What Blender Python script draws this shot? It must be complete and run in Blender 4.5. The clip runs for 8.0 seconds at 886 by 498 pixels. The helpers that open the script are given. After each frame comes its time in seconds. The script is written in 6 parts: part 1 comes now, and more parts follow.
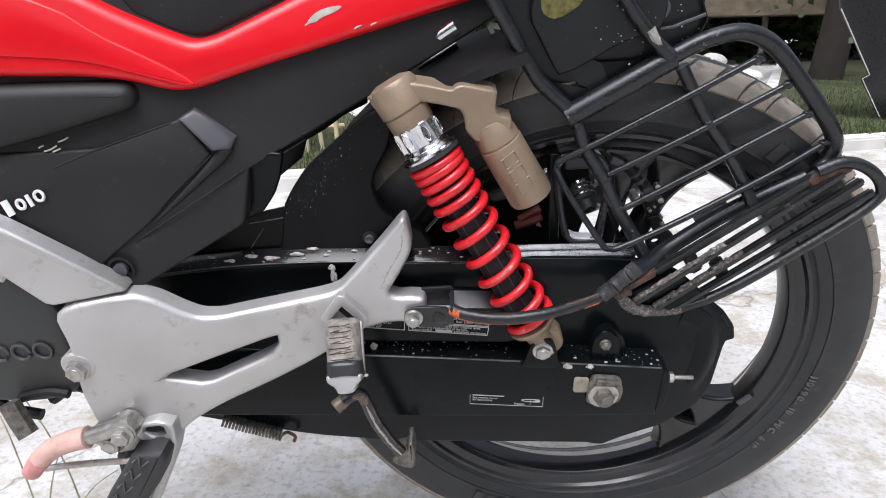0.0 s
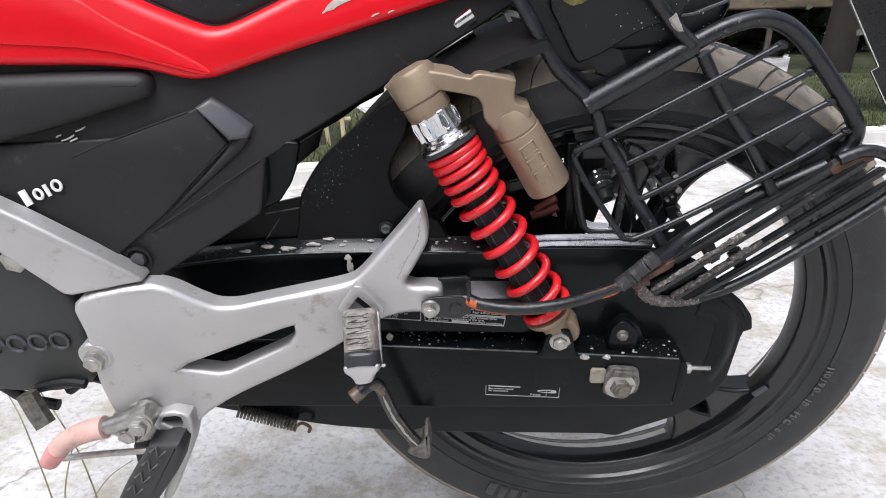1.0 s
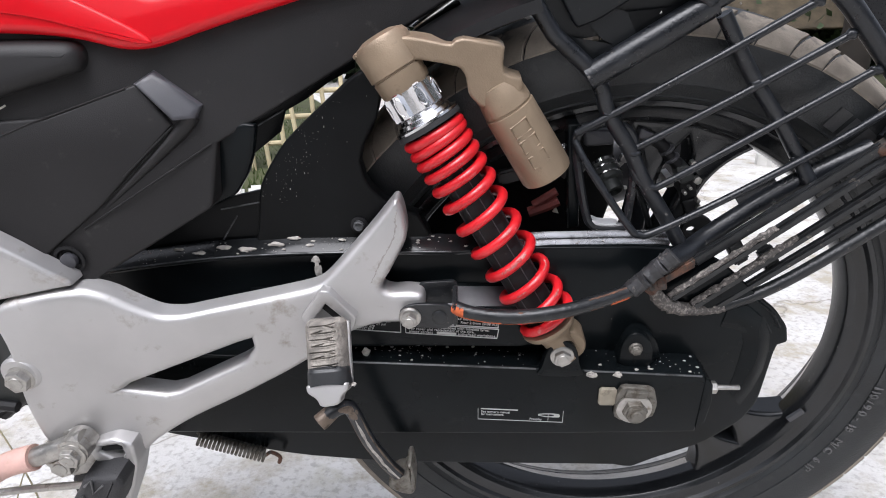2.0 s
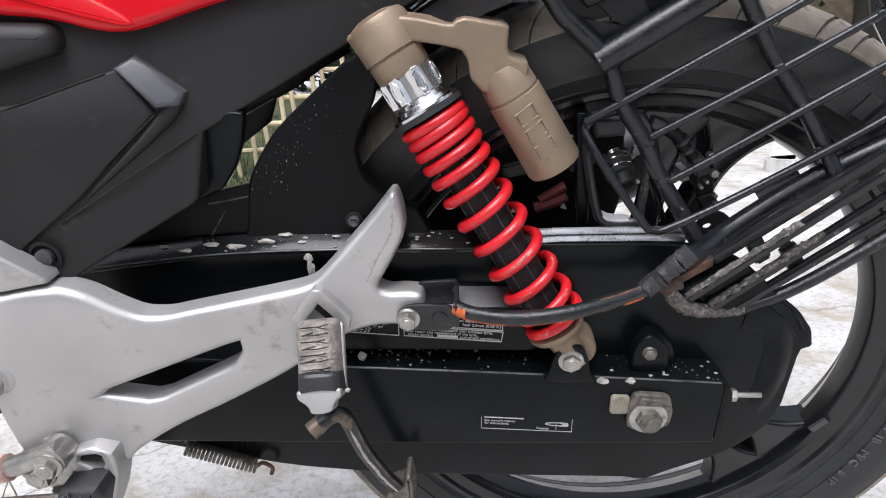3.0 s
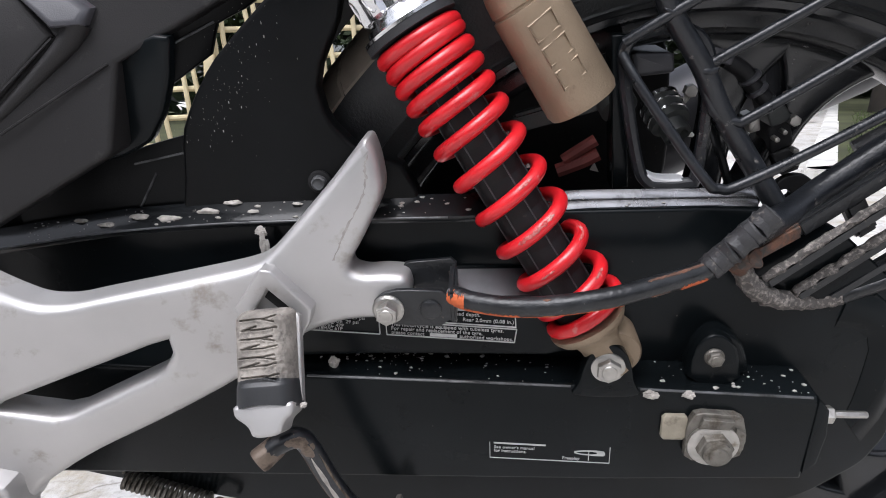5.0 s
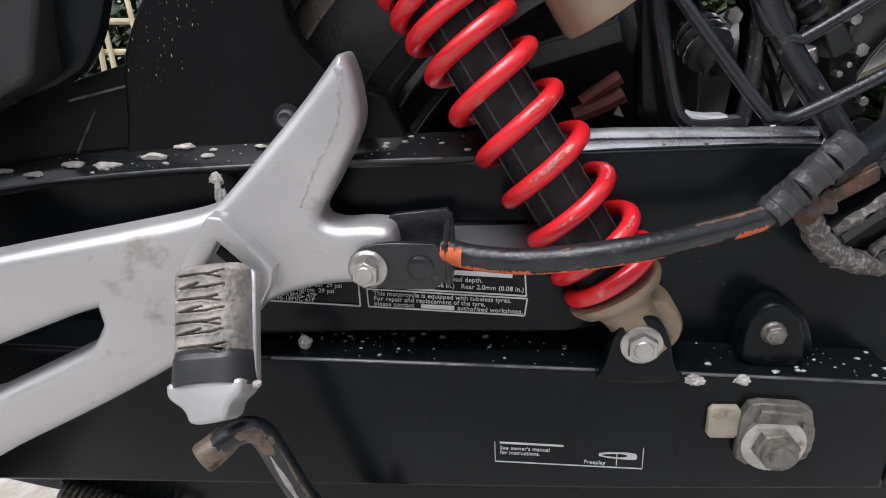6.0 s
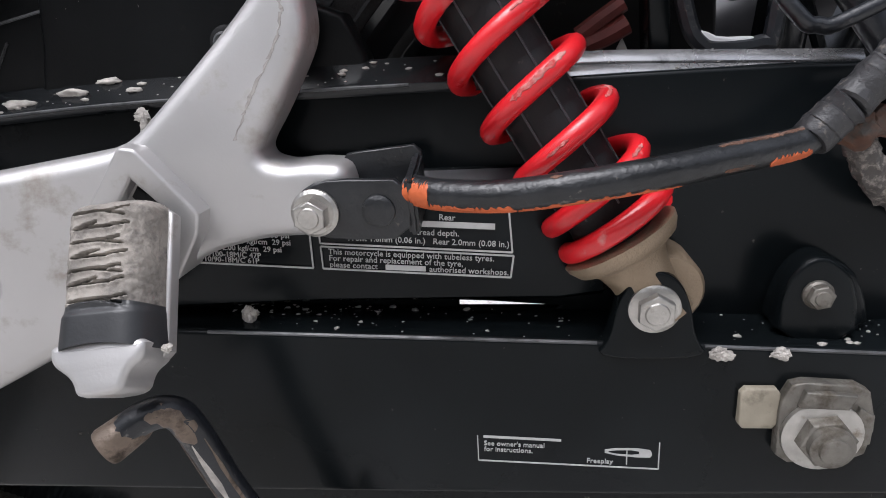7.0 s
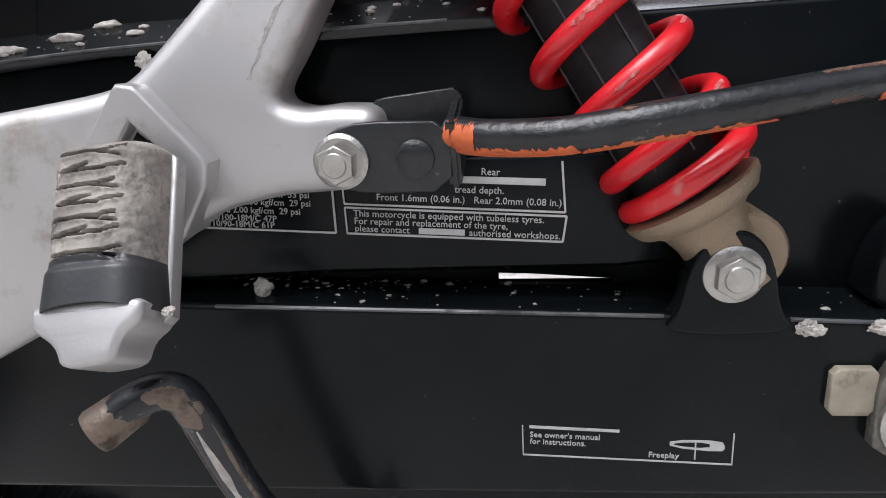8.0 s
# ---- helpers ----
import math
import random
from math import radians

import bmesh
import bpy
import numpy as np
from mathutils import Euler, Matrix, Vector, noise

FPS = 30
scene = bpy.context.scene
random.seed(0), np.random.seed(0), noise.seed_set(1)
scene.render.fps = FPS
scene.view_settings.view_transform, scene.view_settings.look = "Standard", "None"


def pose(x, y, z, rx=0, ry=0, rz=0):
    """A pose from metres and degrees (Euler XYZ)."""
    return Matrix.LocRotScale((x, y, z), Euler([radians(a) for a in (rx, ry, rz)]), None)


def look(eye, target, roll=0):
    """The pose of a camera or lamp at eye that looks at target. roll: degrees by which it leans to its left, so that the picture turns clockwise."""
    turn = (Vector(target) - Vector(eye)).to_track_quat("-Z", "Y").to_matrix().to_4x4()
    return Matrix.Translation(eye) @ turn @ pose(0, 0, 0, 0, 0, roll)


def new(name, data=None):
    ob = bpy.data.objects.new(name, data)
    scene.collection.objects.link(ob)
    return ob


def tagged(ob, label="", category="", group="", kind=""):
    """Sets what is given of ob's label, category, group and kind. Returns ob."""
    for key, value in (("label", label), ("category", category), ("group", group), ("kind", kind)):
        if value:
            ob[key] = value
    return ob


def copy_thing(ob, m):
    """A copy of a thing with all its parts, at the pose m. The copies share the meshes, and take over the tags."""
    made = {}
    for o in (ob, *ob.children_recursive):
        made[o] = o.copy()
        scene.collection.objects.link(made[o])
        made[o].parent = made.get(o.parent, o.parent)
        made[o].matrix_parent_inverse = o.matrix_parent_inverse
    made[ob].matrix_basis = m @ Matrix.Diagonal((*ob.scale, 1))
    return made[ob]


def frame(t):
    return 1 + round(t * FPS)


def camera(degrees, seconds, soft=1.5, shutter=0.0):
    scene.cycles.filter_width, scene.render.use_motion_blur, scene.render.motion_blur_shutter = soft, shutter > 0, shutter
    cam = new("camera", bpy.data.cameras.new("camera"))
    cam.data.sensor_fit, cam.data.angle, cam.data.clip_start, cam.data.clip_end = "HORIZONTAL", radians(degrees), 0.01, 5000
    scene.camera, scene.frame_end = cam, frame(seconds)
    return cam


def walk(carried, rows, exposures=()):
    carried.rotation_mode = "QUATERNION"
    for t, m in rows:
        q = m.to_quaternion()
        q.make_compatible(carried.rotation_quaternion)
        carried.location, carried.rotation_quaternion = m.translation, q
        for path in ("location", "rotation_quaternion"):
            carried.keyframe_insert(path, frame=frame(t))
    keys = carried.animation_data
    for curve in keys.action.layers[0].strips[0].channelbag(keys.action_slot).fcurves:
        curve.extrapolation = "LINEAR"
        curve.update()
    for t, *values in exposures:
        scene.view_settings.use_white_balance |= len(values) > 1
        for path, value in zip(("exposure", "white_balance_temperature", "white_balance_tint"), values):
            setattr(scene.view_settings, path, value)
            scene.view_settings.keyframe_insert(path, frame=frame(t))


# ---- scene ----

# Camera and walk -----------------------------------------------------------
cam = camera(70.96, 8.0, soft=1.0)
PATH = [
    (0.0, -0.1494, -0.6657, 0.6304, 70.918, 0.030, 1.164),
    (0.5, -0.1589, -0.6630, 0.6289, 70.604, 0.041, 1.357),
    (1.0, -0.1613, -0.6647, 0.6256, 70.406, 0.196, 1.510),
    (1.5, -0.1512, -0.6670, 0.6215, 70.895, 0.371, 1.940),
    (1.7, -0.1436, -0.6381, 0.6045, 71.672, 0.574, 2.130),
    (2.8, -0.1365, -0.5684, 0.5580, 73.781, 1.082, 2.947),
    (3.0, -0.1370, -0.5677, 0.5612, 73.508, 0.970, 2.900),
    (3.5, -0.1354, -0.5291, 0.5441, 74.099, 1.155, 3.177),
    (4.0, -0.1226, -0.5170, 0.5369, 74.896, 1.378, 4.109),
    (4.5, -0.1201, -0.4944, 0.5200, 75.445, 1.560, 4.292),
    (4.7, -0.1217, -0.4814, 0.5131, 75.340, 1.804, 4.765),
    (5.8, -0.1321, -0.4204, 0.4496, 78.246, 1.811, 5.095),
    (6.0, -0.1258, -0.4077, 0.4429, 78.617, 1.943, 5.523),
    (6.5, -0.1182, -0.3859, 0.4172, 79.808, 1.968, 5.965),
    (7.0, -0.1147, -0.3607, 0.3991, 81.464, 2.318, 6.478),
    (7.5, -0.1254, -0.3416, 0.3837, 82.655, 2.268, 6.764),
    (8.0, -0.1320, -0.3339, 0.3761, 82.809, 2.356, 6.883),
]
walk(cam, [(t, pose(*p)) for t, *p in PATH], exposures=[(0.0, 0.50, 6050, 13.0), (8.0, 0.46, 6050, 13.0)])

# Daylight: a bright overcast sky -------------------------------------------
world = bpy.data.worlds.new("overcast")
scene.world = world
world.use_nodes = True
wn, wl = world.node_tree.nodes, world.node_tree.links
sky = wn.new("ShaderNodeTexSky")
sky.sky_type, sky.sun_disc = "NISHITA", False
sky.sun_elevation, sky.sun_rotation = radians(62), radians(200)
sky.dust_density, sky.ozone_density = 6.0, 1.0
desat = wn.new("ShaderNodeHueSaturation")
desat.inputs["Saturation"].default_value = 0.25
wl.new(sky.outputs["Color"], desat.inputs["Color"])
wl.new(desat.outputs["Color"], wn["Background"].inputs["Color"])
wn["Background"].inputs["Strength"].default_value = 0.15
sun = new("sun", bpy.data.lights.new("sun", "SUN"))
sun.data.energy, sun.data.angle, sun.data.color = 1.2, radians(40), (1.0, 0.97, 0.93)
sun.matrix_world = look((-0.8, -1.6, 4.0), (0, 0, 0))


# Materials -----------------------------------------------------------------
def mat(name, col, rough=0.5, metal=0.0, var=0.2, scale=30.0, bump=0.0, bscale=300.0, dirt=None, coat=0.0, rvar=0.12, spec=0.5):
    """Principled surface with large and fine variation, fine relief and an optional layer of dirt (colour, share, scale)."""
    m = bpy.data.materials.new(name)
    m.use_nodes = True
    n, l = m.node_tree.nodes, m.node_tree.links
    b = n["Principled BSDF"]
    tc = n.new("ShaderNodeTexCoord")
    big, fine = n.new("ShaderNodeTexNoise"), n.new("ShaderNodeTexNoise")
    big.inputs["Scale"].default_value, fine.inputs["Scale"].default_value = scale, bscale
    big.inputs["Detail"].default_value, fine.inputs["Detail"].default_value = 5.0, 3.0
    for t in (big, fine):
        l.new(tc.outputs["Object"], t.inputs["Vector"])
    ramp = n.new("ShaderNodeValToRGB")
    ramp.color_ramp.elements[0].position, ramp.color_ramp.elements[1].position = 0.3, 0.7
    ramp.color_ramp.elements[0].color = (*[c * (1 - var) for c in col], 1)
    ramp.color_ramp.elements[1].color = (*[min(1, c * (1 + var)) for c in col], 1)
    l.new(big.outputs["Fac"], ramp.inputs["Fac"])
    colour = ramp.outputs["Color"]
    rmap = n.new("ShaderNodeMapRange")
    rmap.inputs["To Min"].default_value, rmap.inputs["To Max"].default_value = max(0.02, rough - rvar), min(1, rough + rvar)
    l.new(big.outputs["Fac"], rmap.inputs["Value"])
    roughness = rmap.outputs["Result"]
    if dirt:
        dcol, share, dscale = dirt
        dn, dr, mix, rmix = n.new("ShaderNodeTexNoise"), n.new("ShaderNodeValToRGB"), n.new("ShaderNodeMix"), n.new("ShaderNodeMix")
        dn.inputs["Scale"].default_value, dn.inputs["Detail"].default_value, dn.inputs["Roughness"].default_value = dscale, 8.0, 0.65
        l.new(tc.outputs["Object"], dn.inputs["Vector"])
        dr.color_ramp.elements[0].position, dr.color_ramp.elements[1].position = 1 - share - 0.09, 1 - share + 0.09
        l.new(dn.outputs["Fac"], dr.inputs["Fac"])
        mix.data_type = "RGBA"
        l.new(dr.outputs["Color"], mix.inputs["Factor"])
        l.new(colour, mix.inputs["A"])
        mix.inputs["B"].default_value = (*dcol, 1)
        colour = mix.outputs["Result"]
        l.new(dr.outputs["Color"], rmix.inputs["Factor"])
        l.new(roughness, rmix.inputs["A"])
        rmix.inputs["B"].default_value = 0.9
        roughness = rmix.outputs["Result"]
    l.new(colour, b.inputs["Base Color"])
    l.new(roughness, b.inputs["Roughness"])
    b.inputs["Metallic"].default_value = metal
    b.inputs["Specular IOR Level"].default_value = spec
    b.inputs["Coat Weight"].default_value = coat
    b.inputs["Coat Roughness"].default_value = 0.08
    if bump:
        bn = n.new("ShaderNodeBump")
        bn.inputs["Strength"].default_value, bn.inputs["Distance"].default_value = bump, 0.001
        l.new(fine.outputs["Fac"], bn.inputs["Height"])
        l.new(bn.outputs["Normal"], b.inputs["Normal"])
    return m


DUST = (0.32, 0.29, 0.25)
M_PANEL = mat("charcoal_plastic", (0.0160, 0.0152, 0.0156), 0.50, var=0.15, scale=14, bump=0.2, bscale=1300, spec=0.32, dirt=((0.06, 0.057, 0.055), 0.29, 60))
# Holds the corner trim's sky reflection as colour; plain grey on small parts.
M_TRIM = mat("grey_and_sky_toned_plastic", (0.060, 0.060, 0.068), 0.38, var=0.12, scale=20, bump=0.1, bscale=1400)
M_GLOSS = mat("black_gloss_paint", (0.0048, 0.0063, 0.0072), 0.24, var=0.25, scale=18, bump=0.03, bscale=500, dirt=(DUST, 0.22, 230), rvar=0.08, spec=0.16)
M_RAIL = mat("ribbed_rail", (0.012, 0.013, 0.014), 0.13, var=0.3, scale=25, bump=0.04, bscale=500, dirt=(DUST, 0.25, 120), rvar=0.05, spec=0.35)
M_PLATE = mat("black_moulded_plate", (0.009, 0.0105, 0.012), 0.30, var=0.3, scale=14, bump=0.05, bscale=600, dirt=(DUST, 0.24, 160), spec=0.28)
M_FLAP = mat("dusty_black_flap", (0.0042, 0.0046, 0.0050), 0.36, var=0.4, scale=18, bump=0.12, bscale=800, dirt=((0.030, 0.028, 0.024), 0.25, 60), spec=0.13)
# Sky reflection and its dark breaks, painted into the rail end's colour.
M_RAILEND = mat("sky_bright_rail", (0.42, 0.42, 0.43), 0.27, metal=0.75, var=0.25, scale=40, bump=0.06, bscale=500, dirt=((0.016, 0.016, 0.016), 0.36, 30), rvar=0.08)
M_BLACK = mat("black_matte_plastic", (0.011, 0.011, 0.012), 0.55, var=0.3, scale=25, bump=0.15, bscale=900, dirt=((0.14, 0.13, 0.115), 0.265, 130), spec=0.3)
M_TUBE = mat("chipped_black_tube", (0.011, 0.0125, 0.0155), 0.30, var=0.3, scale=60, bump=0.25, bscale=500, dirt=((0.26, 0.24, 0.22), 0.28, 200))
M_WORN = mat("worn_dusty_black_steel", (0.0125, 0.0135, 0.0150), 0.34, var=0.4, scale=70, bump=0.5, bscale=300, dirt=((0.30, 0.26, 0.22), 0.285, 150))
M_CRUST = mat("mud_crusted_steel", (0.075, 0.068, 0.063), 0.75, var=0.4, scale=70, bump=1.0, bscale=420, dirt=((0.30, 0.27, 0.245), 0.42, 340))
M_COVER = mat("grey_green_cast_cover", (0.030, 0.033, 0.032), 0.5, var=0.15, scale=20, bump=0.15, bscale=900, dirt=((0.09, 0.09, 0.085), 0.31, 50))
M_SCAR = mat("scraped_bare_alloy", (0.30, 0.28, 0.26), 0.6, var=0.3, scale=200, bump=0.5, bscale=700)
M_RUST = mat("rusty_steel", (0.11, 0.05, 0.03), 0.8, var=0.5, scale=90, bump=0.6, bscale=400, dirt=((0.05, 0.045, 0.04), 0.48, 120))
M_ORANGE = mat("orange_primer", (0.50, 0.105, 0.03), 0.6, var=0.2, scale=90, bump=0.3, bscale=500)
M_SILVER = mat("silver_paint", (0.47, 0.46, 0.455), 0.41, metal=0.55, var=0.07, scale=16, bump=0.05, bscale=900, dirt=((0.32, 0.28, 0.235), 0.315, 40), coat=0.15)
M_RED = mat("red_gloss_plastic", (0.64, 0.004, 0.011), 0.30, var=0.05, scale=8, coat=0.15, rvar=0.05, spec=0.35)
M_SPRING = mat("red_spring_enamel", (0.60, 0.012, 0.018), 0.32, var=0.15, scale=40, bump=0.1, bscale=600, coat=0.25, dirt=((0.52, 0.34, 0.31), 0.31, 55))
# Paler grey that draws highlights along edges; also on the flap screw.
M_EDGE = mat("edge_highlight_and_screw_grey", (0.075, 0.078, 0.082), 0.35, var=0.5, scale=60, bump=0.1, bscale=500, dirt=((0.02, 0.02, 0.02), 0.42, 50))
M_SCUFF = mat("scuffed_red_enamel", (0.46, 0.22, 0.20), 0.6, var=0.35, scale=160, bump=0.3, bscale=700, dirt=((0.42, 0.035, 0.035), 0.50, 240))
M_BRONZE = mat("bronze_casting", (0.27, 0.205, 0.14), 0.44, metal=0.35, var=0.16, scale=30, bump=0.3, bscale=900, dirt=((0.16, 0.12, 0.085), 0.28, 60))
M_CHROME = mat("chrome", (0.72, 0.72, 0.73), 0.17, metal=1.0, var=0.06, scale=60, rvar=0.06)
M_STEEL = mat("zinc_bolt", (0.43, 0.415, 0.39), 0.34, metal=0.85, var=0.2, scale=120, bump=0.3, bscale=700, dirt=((0.24, 0.20, 0.15), 0.34, 150))
M_BARE = mat("bare_bright_metal", (0.62, 0.62, 0.63), 0.40, metal=0.35, var=0.15, scale=60, bump=0.1, bscale=500)
M_NUT = mat("weathered_nut", (0.165, 0.155, 0.137), 0.45, metal=0.6, var=0.3, scale=130, bump=0.4, bscale=500, dirt=((0.11, 0.095, 0.075), 0.44, 120))
M_BLOCK = mat("aged_cream_plastic", (0.27, 0.24, 0.185), 0.6, var=0.2, scale=90, bump=0.2, bscale=500, dirt=((0.14, 0.12, 0.09), 0.36, 130))
M_TYRE = mat("tyre_rubber", (0.0165, 0.0185, 0.0200), 0.40, var=0.3, scale=22, bump=0.5, bscale=700, dirt=((0.055, 0.055, 0.055), 0.34, 60), spec=0.5)
M_TREAD = mat("dusty_tread_rubber", (0.23, 0.200, 0.165), 0.9, var=0.3, scale=30, bump=0.5, bscale=500, dirt=((0.06, 0.055, 0.05), 0.36, 40))
M_RIM = mat("black_alloy", (0.011, 0.012, 0.0135), 0.20, var=0.25, scale=30, bump=0.05, bscale=500, dirt=(DUST, 0.25, 180), spec=0.6)
M_RUBBER = mat("dusty_peg_rubber", (0.24, 0.22, 0.195), 0.85, var=0.4, scale=70, bump=0.7, bscale=420, dirt=((0.11, 0.10, 0.092), 0.42, 150))
M_PEGEND = mat("smooth_peg_rubber", (0.028, 0.029, 0.031), 0.38, var=0.2, scale=40, bump=0.08, bscale=600, dirt=((0.12, 0.115, 0.11), 0.30, 70))
M_PEGDARK = mat("peg_rubber", (0.026, 0.026, 0.028), 0.6, var=0.2, scale=60, bump=0.4, bscale=700)
M_PINK = mat("faded_pink_sleeve", (0.62, 0.39, 0.34), 0.55, var=0.18, scale=50, bump=0.2, bscale=400, dirt=((0.42, 0.30, 0.22), 0.40, 60))
M_PINKTIP = mat("red_sleeve_tip", (0.62, 0.27, 0.25), 0.5, var=0.2, scale=60, bump=0.2, bscale=400)
M_INK = mat("white_print", (0.42, 0.42, 0.415), 0.5, var=0.1, scale=200)
M_LOGO = mat("white_logo_print", (0.78, 0.78, 0.78), 0.45, var=0.05, scale=100)
M_MARK = mat("worn_raised_rubber", (0.11, 0.11, 0.112), 0.5, var=0.3, scale=40, bump=0.3, bscale=700)
M_STICK = mat("black_sticker", (0.012, 0.012, 0.013), 0.3, var=0.1, scale=90)
M_TOPSHEEN = mat("sky_sheen_grey", (0.17, 0.17, 0.18), 0.35, metal=0.4, var=0.2, scale=50)
M_TAPE = mat("black_insulating_tape", (0.03, 0.03, 0.032), 0.5, var=0.3, scale=90, bump=0.6, bscale=400, dirt=((0.26, 0.23, 0.20), 0.34, 200))
M_CHIP = mat("bare_plastic_chip", (0.45, 0.43, 0.38), 0.7, var=0.2, scale=100)
M_GREENVIEW = mat("foliage_view_green", (0.13, 0.12, 0.035), 0.9, var=0.6, scale=180, bump=0.8, bscale=500)
M_MUD = mat("dried_mud", (0.40, 0.375, 0.345), 0.9, var=0.3, scale=200, bump=0.6, bscale=600)
M_PIN = mat("browned_steel", (0.17, 0.13, 0.10), 0.45, metal=0.4, var=0.3, scale=120, bump=0.3, bscale=600, dirt=((0.06, 0.045, 0.035), 0.42, 120))
M_EXH = mat("dull_silencer", (0.05, 0.05, 0.055), 0.4, metal=0.4, var=0.2, scale=20)
M_MAROON = mat("faded_red_cable", (0.16, 0.035, 0.03), 0.6, var=0.3, scale=60)


# Mesh tools: x runs to the tail, y to the far side, z up --------------------
def part(name, bm, material, parent=None, label="", sharp=38):
    """Links a bmesh as one mesh object under a thing or under a part."""
    bmesh.ops.recalc_face_normals(bm, faces=bm.faces)
    me = bpy.data.meshes.new(name)
    bm.to_mesh(me)
    bm.free()
    me.materials.append(material)
    me.polygons.foreach_set("use_smooth", [True] * len(me.polygons))
    me.set_sharp_from_angle(angle=radians(sharp))
    ob = new(name, me)
    ob.parent = parent
    if label:
        tagged(ob, label)
    return ob


def same_part(ob, m, parent):
    """Another part on the same mesh."""
    c = new(ob.name.split(".")[0], ob.data)
    c.parent, c.matrix_local = parent, m
    return c


def rounded(pts, turns=2, cut=0.25):
    """Corners cut round."""
    for _ in range(turns):
        out = []
        for a, b in zip(pts, pts[1:] + pts[:1]):
            out += [(a[0] + (b[0] - a[0]) * k, a[1] + (b[1] - a[1]) * k) for k in (cut, 1 - cut)]
        pts = out
    return pts


def inset(pts, d):
    """A closed outline moved inwards by d (outwards if it runs clockwise)."""
    out, n = [], len(pts)
    for i in range(n):
        a, p, b = (Vector(pts[j % n]) for j in (i - 1, i, i + 1))
        u, v = (p - a), (b - p)
        if u.length < 1e-7 or v.length < 1e-7:
            out.append(tuple(p))
            continue
        nu, nv = Vector((-u.y, u.x)).normalized(), Vector((-v.y, v.x)).normalized()
        m = nu + nv
        k = d / max(0.35, m.dot(nu)) if m.length > 1e-6 else 0
        out.append(tuple(p + m * k))
    return out


def area(pts):
    return sum(a[0] * b[1] - b[0] * a[1] for a, b in zip(pts, pts[1:] + pts[:1])) / 2


def prism(bm, pts, front, back, edge=0.002, hole=None, steps=3, at=None):
    """An outline in x and z made solid from y = front to y = back, with a rounded front edge. at: moves each (x, y, z)."""
    at = at or (lambda x, y, z: (x, y, z))
    loops, sgn = [], 1 if back > front else -1
    for k, line in enumerate([pts] + ([hole] if hole else [])):
        if (area(line) > 0) != (k == 0):
            line = line[::-1]
        rings = [(0.0, back)] + [(edge * (1 - math.cos(a)), front + sgn * edge * (1 - math.sin(a))) for a in
                                 [math.pi / 2 * s / steps for s in range(steps + 1)]] if edge else [(0.0, back), (0.0, front)]
        rows = []
        for d, y in rings:
            rows.append([bm.verts.new(at(x, y, z)) for x, z in (inset(line, d) if d else line)])
        for a, b in zip(rows, rows[1:]):
            for i in range(len(a)):
                j = (i + 1) % len(a)
                bm.faces.new((a[i], a[j], b[j], b[i]))
        loops.append(rows)
    for end in (0, -1):
        if not hole:
            bm.faces.new(loops[0][end])
        else:
            edges = []
            for rows in loops:
                r = rows[end]
                edges += [bm.edges.get((r[i], r[(i + 1) % len(r)])) for i in range(len(r))]
            bmesh.ops.triangle_fill(bm, edges=edges, use_beauty=True)
    return bm


def glide(pts, n=6):
    """A smooth line through the points."""
    p = [Vector(q) for q in pts]
    p = [p[0] * 2 - p[1]] + p + [p[-1] * 2 - p[-2]]
    out = []
    for i in range(1, len(p) - 2):
        a, b, c, d = p[i - 1:i + 3]
        for k in range(n):
            t = k / n
            out.append(0.5 * ((2 * b) + (c - a) * t + (2 * a - 5 * b + 4 * c - d) * t * t + (3 * b - a - 3 * c + d) * t ** 3))
    return out + [p[-2]]


def tube(bm, pts, r, n=10, smooth=6, closed=False, r2=None):
    """A round bar along a line."""
    line = glide(pts, smooth) if smooth else [Vector(q) for q in pts]
    if closed:
        line = line[:-1] if (line[0] - line[-1]).length < 1e-6 else line
    side, rows = None, []
    m = len(line)
    for i, p in enumerate(line):
        t = (line[(i + 1) % m] - line[i - 1]) if closed or 0 < i < m - 1 else (line[1] - line[0] if i == 0 else line[-1] - line[-2])
        t.normalize()
        if side is None:
            side = t.cross(Vector((0.3, 0.9, 0.2))).normalized()
        side = (side - t * side.dot(t)).normalized()
        up = t.cross(side)
        rr = r if r2 is None else r + (r2 - r) * i / (m - 1)
        rows.append([bm.verts.new(p + (side * math.cos(a) + up * math.sin(a)) * rr) for a in [2 * math.pi * k / n for k in range(n)]])
    pairs = list(zip(rows, rows[1:])) + ([(rows[-1], rows[0])] if closed else [])
    for a, b in pairs:
        for i in range(n):
            j = (i + 1) % n
            bm.faces.new((a[i], a[j], b[j], b[i]))
    if not closed:
        bm.faces.new(rows[0])
        bm.faces.new(rows[-1])
    return bm


